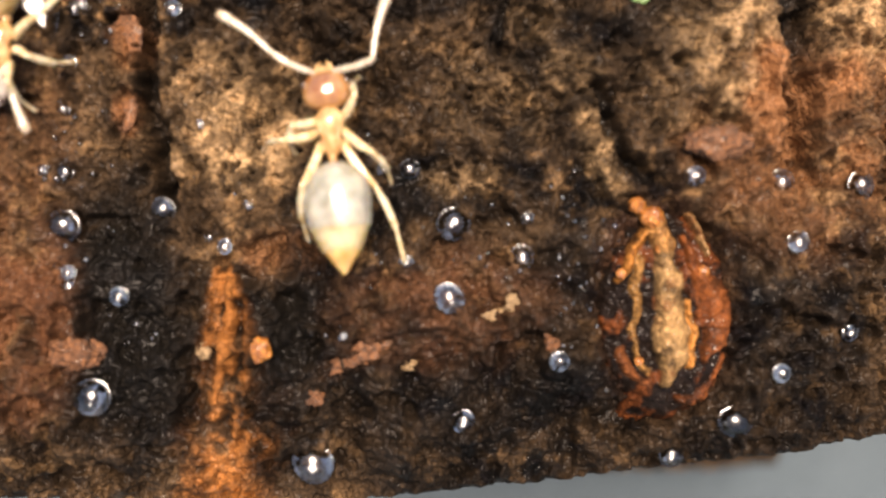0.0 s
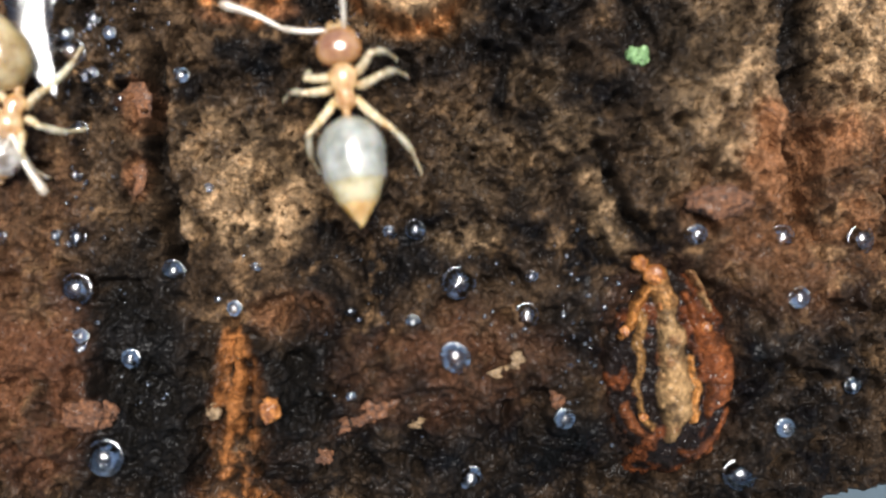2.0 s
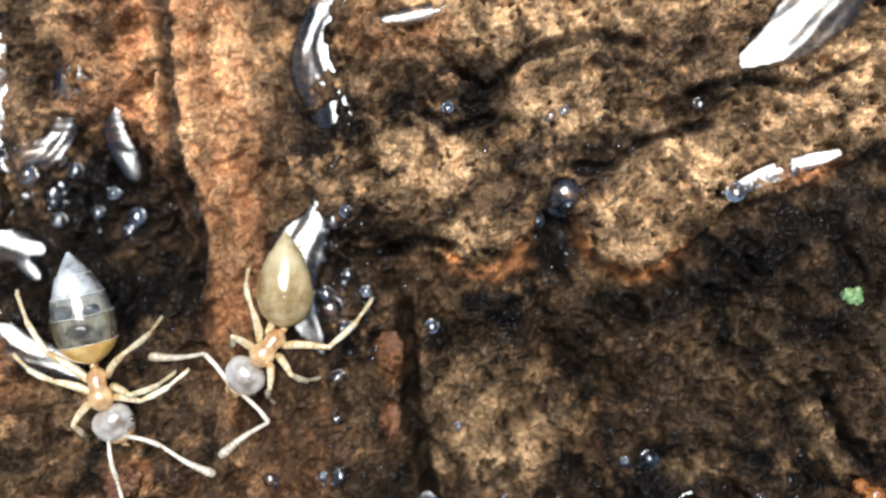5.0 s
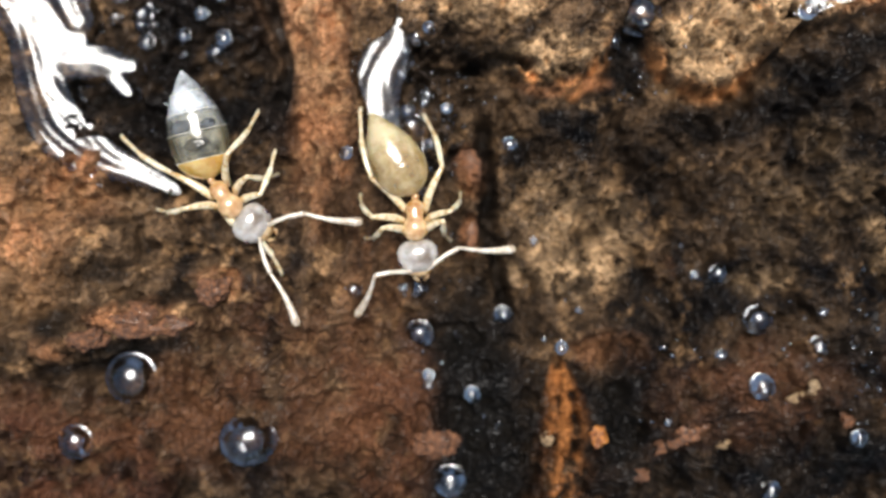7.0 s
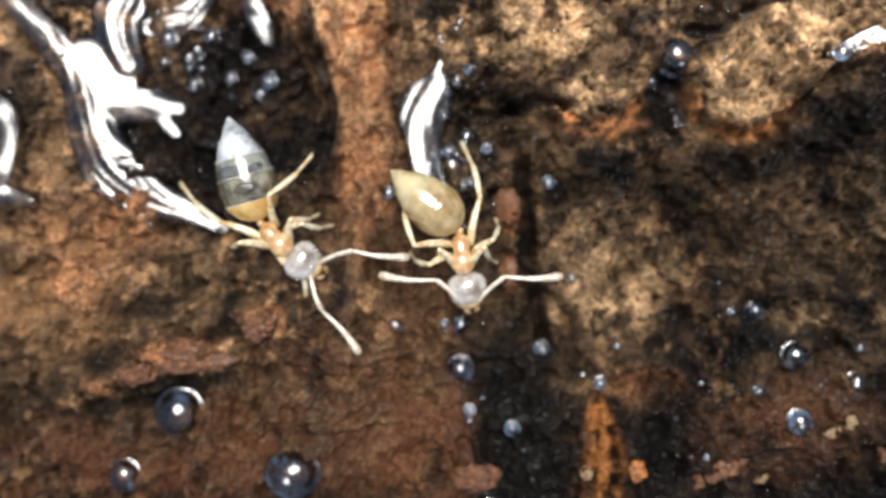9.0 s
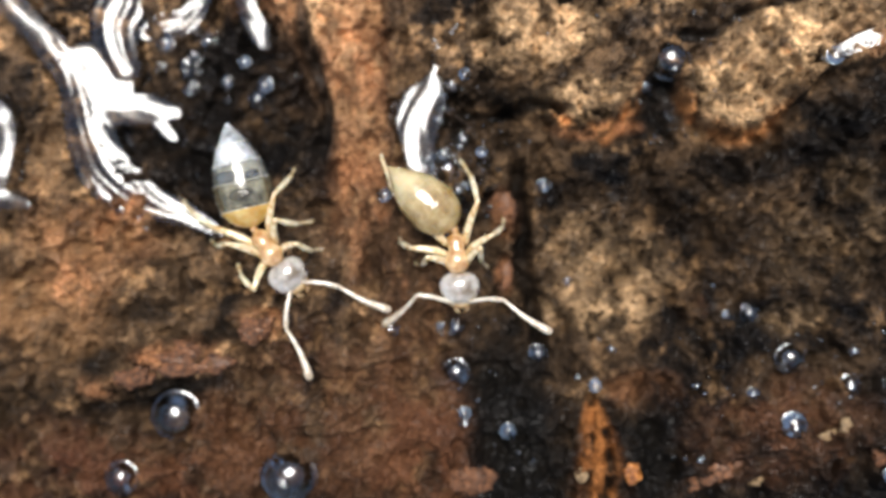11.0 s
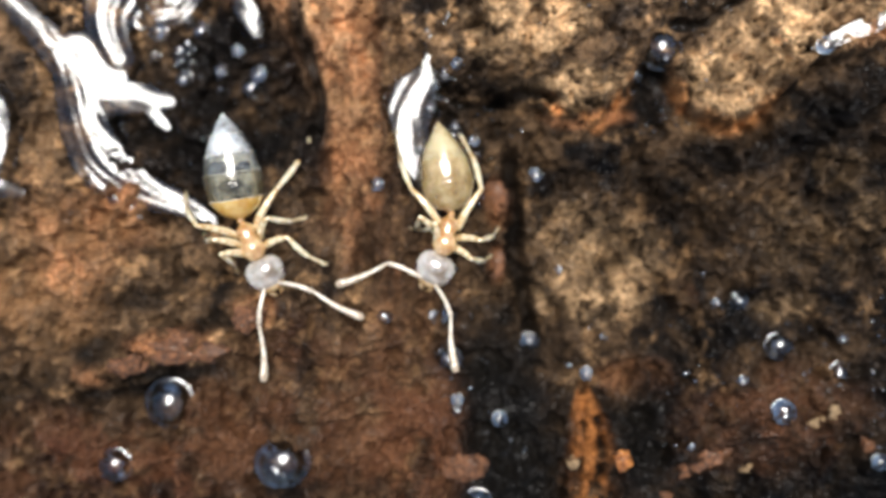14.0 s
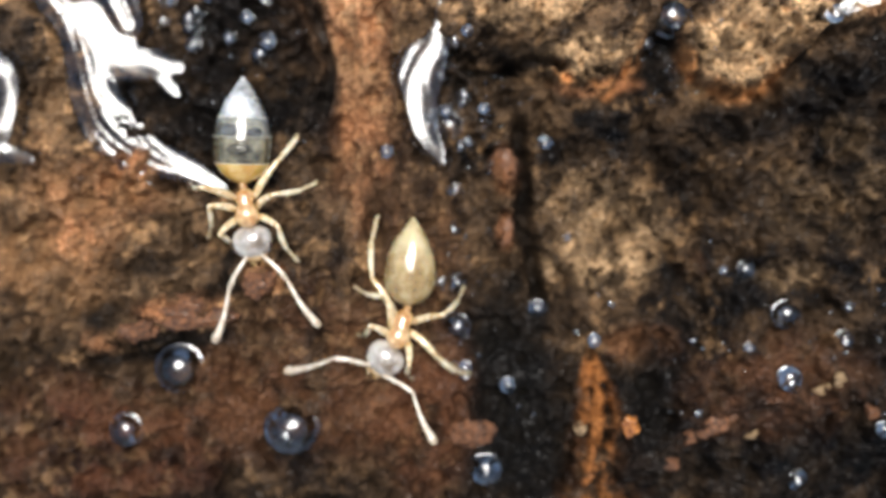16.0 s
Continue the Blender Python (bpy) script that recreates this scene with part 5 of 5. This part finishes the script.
B_LIMBS = {
    "antW": [(3.5, -7.92, 1.86, -9.64, 1.79), (6.0, -7.08, 0.22, -7.27, -0.61), (6.5, -6.90, 0.69, -7.81, 0.79), (7.0, -6.83, 0.31, -7.33, -0.53), (7.5, -6.47, 0.39, -6.89, -0.69), (8.0, -6.51, 0.56, -7.55, 0.18), (8.5, -6.51, 0.76, -7.66, 0.41), (9.0, -6.47, 0.88, -7.69, 1.05), (11.5, -6.85, 0.67, -7.53, -0.02), (12.0, -6.73, 0.95, -7.38, 0.95), (12.5, -6.72, 1.07, -7.71, 1.24), (13.0, -6.97, 0.98, -7.92, 0.80), (13.5, -6.82, 1.56, -7.64, 1.91), (14.0, -7.27, 1.11, -8.37, 0.65), (14.5, -7.20, 1.75, -8.26, 1.76), (15.0, -7.92, 1.42, -9.06, 1.54), (15.5, -7.96, 0.44, -8.87, 0.52), (16.0, -8.50, -1.47, -9.60, -1.76)],
    "antE": [(0.0, -6.78, 1.63, -6.39, 0.56), (1.5, -6.78, 1.63, -6.39, 0.56), (2.5, -7.03, 1.35, -6.12, 0.77), (3.5, -7.28, 0.40, -8.00, -0.21), (6.0, -5.37, 0.68, -4.32, 0.22), (6.5, -5.50, 0.95, -4.22, 1.10), (7.0, -5.27, 0.84, -4.18, 0.79), (7.5, -5.21, 1.31, -4.24, 1.75), (8.0, -4.75, 0.71, -3.84, -0.00), (8.5, -4.96, 0.36, -4.22, -0.68), (9.0, -5.23, 0.96, -3.91, 1.00), (11.5, -5.40, 0.33, -4.61, -0.73), (12.0, -5.62, -0.06, -5.57, -1.23), (12.5, -5.64, 0.00, -5.85, -1.11), (13.0, -5.50, 0.24, -6.13, -0.69), (13.5, -6.02, 0.10, -6.89, -0.44), (14.0, -6.10, 0.26, -5.91, -1.08), (14.5, -6.99, 0.06, -7.90, -0.52), (15.0, -6.89, 0.12, -6.72, -0.97), (15.5, -6.89, -0.75, -7.73, -1.60), (16.0, -7.03, -2.10, -6.48, -3.27)],
    "Wh": [(3.5, -7.81, 3.07, -9.00, 4.29), (6.0, -7.24, 3.42, -7.39, 4.05), (6.5, -7.10, 2.25, -7.69, 2.50), (7.0, -7.27, 2.45, -7.30, 3.64), (7.5, -7.17, 2.26, -7.19, 3.61), (8.0, -7.17, 2.08, -7.64, 3.12), (8.5, -7.16, 2.09, -7.58, 3.25), (9.0, -6.95, 1.61, -7.47, 3.44), (11.5, -7.28, 2.63, -7.65, 3.58), (12.0, -7.16, 2.30, -7.64, 3.41), (12.5, -7.05, 2.41, -7.46, 3.69), (13.0, -6.96, 2.60, -7.26, 3.72), (13.5, -6.75, 2.23, -6.94, 3.05), (14.0, -6.92, 2.74, -7.17, 3.86), (14.5, -6.69, 2.25, -6.65, 2.61), (15.0, -7.06, 2.93, -6.74, 3.94), (15.5, -7.90, 1.80, -7.47, 2.78), (16.0, -7.81, 0.17, -7.79, 1.41)],
    "Wm": [(3.5, -7.56, 2.26, -8.07, 2.43), (6.0, -7.31, 1.82, -7.57, 2.39), (6.5, -7.11, 1.66, -7.41, 2.50), (7.0, -6.95, 1.42, -7.29, 1.83), (7.5, -6.84, 1.60, -7.09, 2.16), (8.0, -6.73, 1.47, -6.97, 1.31), (8.5, -6.67, 1.48, -7.19, 1.92), (9.0, -6.56, 1.27, -7.06, 1.39), (11.5, -7.01, 1.73, -7.04, 1.67), (12.0, -6.83, 1.74, -6.97, 1.57), (12.5, -6.77, 1.80, -6.85, 1.69), (13.0, -6.63, 2.04, -6.76, 1.88), (13.5, -6.42, 2.01, -6.50, 1.79), (14.0, -6.59, 2.00, -6.67, 1.90), (14.5, -6.75, 1.86, -6.97, 2.21), (15.0, -7.24, 2.20, -7.26, 2.80), (15.5, -7.67, 0.95, -8.29, 1.35), (16.0, -7.47, -0.23, -7.91, -0.49)],
    "Wf": [(3.5, -7.46, 1.86, -7.68, 1.50), (6.0, -6.83, 1.28, -7.04, 0.33), (6.5, -6.57, 1.49, -7.15, 0.64), (7.0, -6.68, 1.20, -7.20, 1.31), (7.5, -6.35, 1.27, -6.93, 0.88), (8.0, -6.29, 1.36, -6.30, 0.97), (8.5, -6.33, 1.37, -6.74, 1.03), (9.0, -6.39, 1.44, -6.58, 1.21), (11.5, -6.51, 1.39, -6.98, 1.63), (12.0, -6.39, 1.40, -6.92, 1.57), (12.5, -6.38, 1.46, -6.74, 1.69), (13.0, -6.30, 1.65, -6.48, 1.59), (13.5, -6.20, 1.67, -6.38, 1.44), (14.0, -6.31, 1.72, -6.96, 1.62), (14.5, -6.69, 1.63, -7.40, 1.53), (15.0, -6.96, 1.75, -7.33, 1.65), (15.5, -7.56, 0.72, -8.35, 0.54), (16.0, -7.70, -0.85, -8.32, -1.42)],
    "Ef": [(3.5, -6.69, 1.51, -6.52, 0.83), (6.0, -6.03, 1.38, -5.70, 0.90), (6.5, -5.87, 1.60, -5.77, 1.05), (7.0, -5.75, 1.25, -5.43, 0.52), (7.5, -5.64, 1.37, -5.37, 0.98), (8.0, -5.52, 1.47, -5.23, 1.30), (8.5, -5.50, 1.53, -5.19, 1.27), (9.0, -5.61, 1.54, -5.27, 1.03), (11.5, -5.67, 1.50, -5.39, 0.64), (12.0, -5.67, 1.39, -4.98, 0.98), (12.5, -5.49, 1.45, -5.09, 0.65), (13.0, -5.46, 1.42, -5.26, 0.44), (13.5, -5.48, 1.21, -5.05, 0.58), (14.0, -5.76, 1.27, -4.79, 1.14), (14.5, -6.02, 1.07, -5.92, 0.42), (15.0, -6.51, 1.47, -6.50, 0.37), (15.5, -6.66, 0.44, -5.99, -0.22), (16.0, -7.03, -1.53, -7.11, -2.52)],
    "Em": [(3.5, -6.48, 1.86, -5.68, 1.80), (6.0, -5.87, 1.57, -5.03, 1.84), (6.5, -5.71, 1.49, -4.88, 1.65), (7.0, -5.46, 1.52, -5.00, 2.15), (7.5, -5.37, 1.64, -5.25, 2.37), (8.0, -5.30, 1.63, -4.77, 2.16), (8.5, -5.28, 1.69, -5.04, 2.28), (9.0, -5.42, 1.71, -5.20, 2.39), (11.5, -5.33, 1.89, -4.66, 2.52), (12.0, -5.22, 1.89, -4.68, 2.69), (12.5, -5.15, 1.95, -4.64, 2.67), (13.0, -5.01, 2.03, -4.64, 2.78), (13.5, -4.97, 1.71, -4.38, 2.14), (14.0, -5.42, 1.54, -4.67, 1.89), (14.5, -5.31, 1.46, -4.47, 2.08), (15.0, -5.66, 1.74, -4.93, 2.55), (15.5, -6.55, 0.72, -5.75, 1.33), (16.0, -6.41, -1.53, -5.90, -1.94)],
    "Eh": [(3.5, -6.12, 2.46, -5.85, 3.56), (6.0, -5.84, 2.39, -5.92, 3.49), (6.5, -5.65, 2.40, -5.92, 3.46), (7.0, -5.61, 2.38, -5.91, 3.47), (7.5, -5.53, 2.46, -5.93, 3.49), (8.0, -5.54, 2.51, -5.91, 3.44), (8.5, -5.53, 2.52, -5.90, 3.46), (9.0, -5.66, 2.54, -5.90, 3.48), (11.5, -5.61, 2.50, -5.91, 3.44), (12.0, -5.54, 2.51, -5.93, 3.42), (12.5, -5.37, 2.68, -5.90, 3.42), (13.0, -5.39, 2.59, -5.95, 3.42), (13.5, -5.35, 2.67, -5.80, 3.38), (14.0, -5.35, 2.61, -5.51, 2.98), (14.5, -5.23, 2.41, -5.44, 3.00), (15.0, -5.75, 2.25, -5.94, 3.47), (15.5, -6.04, 1.34, -5.75, 2.48), (16.0, -6.35, -0.57, -5.66, 0.08)],
}
C_BODY = [(0.0, -10.52, 1.83, -68.66, -68.37, -48.77), (3.7, -10.52, 1.83, -68.66, -68.37, -48.77), (5.8, -10.34, 1.86, -81.99, -90.68, -69.02), (6.0, -10.08, 1.90, -63.98, -86.12, -60.81), (6.5, -9.75, 1.87, -51.18, -74.38, -25.42), (7.0, -9.81, 1.79, -53.07, -76.71, -33.10), (7.5, -9.74, 1.92, -57.95, -73.48, -55.91), (8.0, -9.74, 1.77, -51.60, -72.78, -30.03), (8.5, -9.72, 1.70, -51.01, -75.48, -40.12), (9.0, -9.72, 1.77, -46.37, -75.06, -34.01), (11.5, -9.84, 1.65, -56.63, -76.69, -53.45), (12.0, -9.80, 1.65, -55.37, -74.64, -42.87), (12.5, -9.94, 1.66, -59.38, -78.81, -62.28), (13.0, -10.02, 1.57, -59.40, -81.90, -63.81), (13.5, -9.99, 1.53, -63.84, -81.94, -69.39), (14.0, -10.03, 1.56, -65.95, -82.13, -63.82), (14.5, -9.98, 1.63, -61.79, -83.35, -67.22), (15.0, -10.04, 1.60, -63.81, -84.60, -63.81), (15.5, -10.07, 1.56, -70.38, -84.86, -69.32), (16.0, -10.31, 1.56, -81.70, -91.93, -79.82)]
C_LIMBS = {
    "antE": [(3.7, -9.09, 0.79, -8.42, 0.28), (6.0, -8.65, 1.25, -7.53, 0.89), (6.5, -8.19, 1.74, -7.15, 1.56), (7.0, -8.20, 1.53, -6.98, 1.31), (7.5, -8.55, 1.17, -7.27, 0.93), (8.0, -8.06, 1.32, -6.98, 1.16), (8.5, -8.34, 1.11, -7.09, 0.81), (9.0, -8.23, 1.51, -7.05, 1.39), (11.5, -8.42, 0.80, -7.34, 0.26), (12.0, -8.13, 1.13, -7.04, 0.94), (12.5, -8.63, 0.41, -7.95, -0.13), (13.0, -8.60, 0.49, -7.75, 0.00), (13.5, -8.68, 0.40, -7.78, -0.32), (14.0, -8.58, 0.50, -7.66, -0.04), (14.5, -8.62, 0.52, -7.65, -0.20), (15.0, -8.66, 0.52, -7.75, -0.14), (15.5, -8.98, 0.67, -8.48, -0.27), (16.0, -9.34, -0.05, -8.73, -1.01)],
    "antW": [(3.7, -9.72, 0.07, -9.49, -0.87), (6.0, -9.53, 0.19, -9.02, -0.90), (6.5, -8.74, 0.43, -7.60, -0.26), (7.0, -8.94, 0.39, -8.33, -0.86), (7.5, -9.05, 0.19, -8.57, -0.96), (8.0, -9.01, 0.38, -8.63, -0.88), (8.5, -9.07, 0.06, -8.40, -0.94), (9.0, -8.74, 0.12, -8.01, -0.60), (11.5, -9.55, -0.09, -9.01, -1.21), (12.0, -8.98, 0.19, -8.48, -1.04), (12.5, -9.63, 0.03, -9.77, -1.32), (13.0, -9.85, -0.23, -9.20, -1.25), (13.5, -9.93, -0.21, -9.91, -1.34), (14.0, -9.88, -0.28, -9.78, -1.35), (14.5, -9.79, -0.26, -10.00, -1.45), (15.0, -9.75, -0.21, -9.55, -1.17), (15.5, -9.95, -0.17, -9.76, -1.13), (16.0, -10.71, -0.16, -10.99, -1.18)],
    "Eh": [(3.7, -10.02, 2.63, -8.98, 4.15), (6.0, -9.60, 2.75, -9.22, 4.00), (6.5, -9.64, 2.59, -9.20, 3.72), (7.0, -9.68, 2.46, -9.13, 3.54), (7.5, -9.58, 2.71, -9.06, 3.72), (8.0, -9.55, 2.49, -9.11, 3.50), (8.5, -9.61, 2.56, -9.11, 3.55), (9.0, -9.73, 2.58, -9.04, 3.34), (11.5, -9.58, 2.71, -9.08, 3.99), (12.0, -9.58, 2.66, -9.08, 3.71), (12.5, -9.51, 2.83, -9.01, 4.11), (13.0, -9.43, 3.02, -8.77, 4.10), (13.5, -9.39, 2.93, -8.77, 4.10), (14.0, -9.46, 2.65, -8.66, 4.02), (14.5, -9.45, 2.56, -8.57, 4.12), (15.0, -9.61, 2.62, -9.10, 3.73), (15.5, -9.59, 2.71, -8.85, 4.12), (16.0, -9.55, 2.66, -8.81, 4.06)],
    "Em": [(3.7, -9.82, 2.07, -9.15, 2.08), (6.0, -9.39, 1.89, -8.69, 2.68), (6.5, -8.94, 2.27, -8.13, 2.50), (7.0, -9.34, 2.16, -8.47, 2.26), (7.5, -9.25, 2.16, -8.66, 2.29), (8.0, -8.94, 1.99, -8.10, 2.52), (8.5, -9.22, 2.11, -8.32, 2.29), (9.0, -9.23, 2.02, -8.62, 1.97), (11.5, -9.70, 1.98, -8.87, 2.10), (12.0, -9.47, 2.04, -8.80, 2.01), (12.5, -9.58, 2.10, -9.20, 2.28), (13.0, -9.72, 2.01, -9.34, 2.25), (13.5, -9.57, 2.03, -9.25, 2.44), (14.0, -9.69, 1.86, -9.09, 1.98), (14.5, -9.34, 1.94, -8.61, 1.86), (15.0, -9.62, 1.88, -9.12, 2.06), (15.5, -9.76, 1.98, -9.38, 2.28), (16.0, -9.67, 1.81, -8.76, 2.05)],
    "Ef": [(3.7, -9.50, 1.61, -8.36, 1.22), (6.0, -9.34, 1.95, -9.92, 2.06), (6.5, -8.84, 1.99, -7.91, 2.11), (7.0, -9.07, 1.86, -9.76, 1.94), (7.5, -9.04, 1.78, -7.93, 1.39), (8.0, -8.94, 1.99, -9.63, 2.12), (8.5, -9.11, 1.72, -7.93, 1.38), (9.0, -9.40, 1.91, -9.19, 2.09), (11.5, -9.26, 1.64, -7.84, 1.01), (12.0, -9.13, 1.76, -7.78, 1.41), (12.5, -9.24, 1.54, -8.20, 0.56), (13.0, -9.27, 1.50, -8.09, 0.86), (13.5, -9.35, 1.58, -8.46, 0.60), (14.0, -9.24, 1.63, -8.29, 0.77), (14.5, -9.34, 1.66, -9.42, 1.77), (15.0, -9.28, 1.43, -8.44, 0.62), (15.5, -9.43, 1.47, -8.93, 1.18), (16.0, -9.62, 1.19, -9.24, 0.03)],
    "Wh": [(3.7, -11.78, 2.44, -13.06, 3.24), (6.0, -11.31, 2.40, -12.04, 3.45), (6.5, -10.88, 2.22, -11.99, 2.86), (7.0, -10.97, 2.36, -12.08, 3.06), (7.5, -10.90, 2.06, -11.57, 2.59), (8.0, -11.00, 2.17, -11.91, 2.99), (8.5, -11.01, 1.96, -11.81, 2.61), (9.0, -10.92, 2.14, -11.88, 2.91), (11.5, -11.17, 2.17, -11.98, 2.76), (12.0, -11.05, 2.23, -12.14, 2.82), (12.5, -11.04, 2.06, -11.85, 2.48), (13.0, -11.01, 2.02, -11.87, 2.67), (13.5, -11.26, 2.33, -12.01, 3.10), (14.0, -11.00, 1.87, -11.57, 2.58), (14.5, -11.03, 2.12, -12.30, 2.66), (15.0, -11.09, 1.95, -11.78, 2.54), (15.5, -11.13, 2.16, -11.93, 2.76), (16.0, -11.03, 1.93, -11.89, 2.07)],
    "Wm": [(3.7, -11.46, 1.82, -12.63, 2.07), (6.0, -10.99, 1.91, -11.99, 2.25), (6.5, -10.46, 1.84, -11.95, 1.59), (7.0, -10.49, 1.60, -11.60, 1.52), (7.5, -10.79, 1.74, -11.97, 1.66), (8.0, -10.61, 1.50, -11.63, 1.57), (8.5, -10.12, 1.40, -10.79, 0.72), (9.0, -10.36, 1.69, -11.89, 1.42), (11.5, -10.61, 1.77, -12.10, 1.84), (12.0, -10.60, 1.88, -11.97, 2.31), (12.5, -10.82, 1.78, -12.08, 1.97), (13.0, -10.57, 1.12, -11.25, 1.35), (13.5, -10.76, 1.37, -11.67, 1.95), (14.0, -10.66, 1.59, -12.04, 1.78), (14.5, -10.59, 1.44, -11.38, 1.46), (15.0, -10.19, 1.49, -10.58, 0.97), (15.5, -10.56, 1.36, -10.95, 1.42), (16.0, -10.69, 1.54, -10.85, 1.20)],
    "Wf": [(3.7, -10.66, 1.25, -10.62, 0.49), (6.0, -10.30, 1.32, -10.04, 0.53), (6.5, -9.60, 1.08, -9.03, 0.63), (7.0, -8.91, 0.83, -8.71, 0.32), (7.5, -9.70, 1.40, -9.73, 1.06), (8.0, -9.67, 1.22, -9.64, 1.04), (8.5, -9.78, 1.28, -9.76, 1.17), (9.0, -8.90, 0.96, -8.46, 0.60), (11.5, -9.99, 1.31, -10.08, 1.08), (12.0, -9.87, 1.20, -9.68, 0.34), (12.5, -10.09, 1.27, -10.24, 1.03), (13.0, -10.06, 1.45, -10.15, 1.22), (13.5, -10.08, 1.36, -10.18, 1.13), (14.0, -10.27, 1.19, -10.14, 0.61), (14.5, -10.31, 1.32, -10.35, 0.74), (15.0, -10.19, 1.26, -10.28, 1.03), (15.5, -10.22, 1.25, -10.32, 1.01), (16.0, -10.58, 1.20, -10.68, 0.85)],
}


def motions():
    animate(milky_ant, A_BODY, A_LIMBS, 0.75, True, 1.0)
    animate(cloudy_ant, B_BODY, B_LIMBS, 0.62, False, 1.0)
    animate(clear_ant, C_BODY, C_LIMBS, 0.60, False, 1.0)


motions()
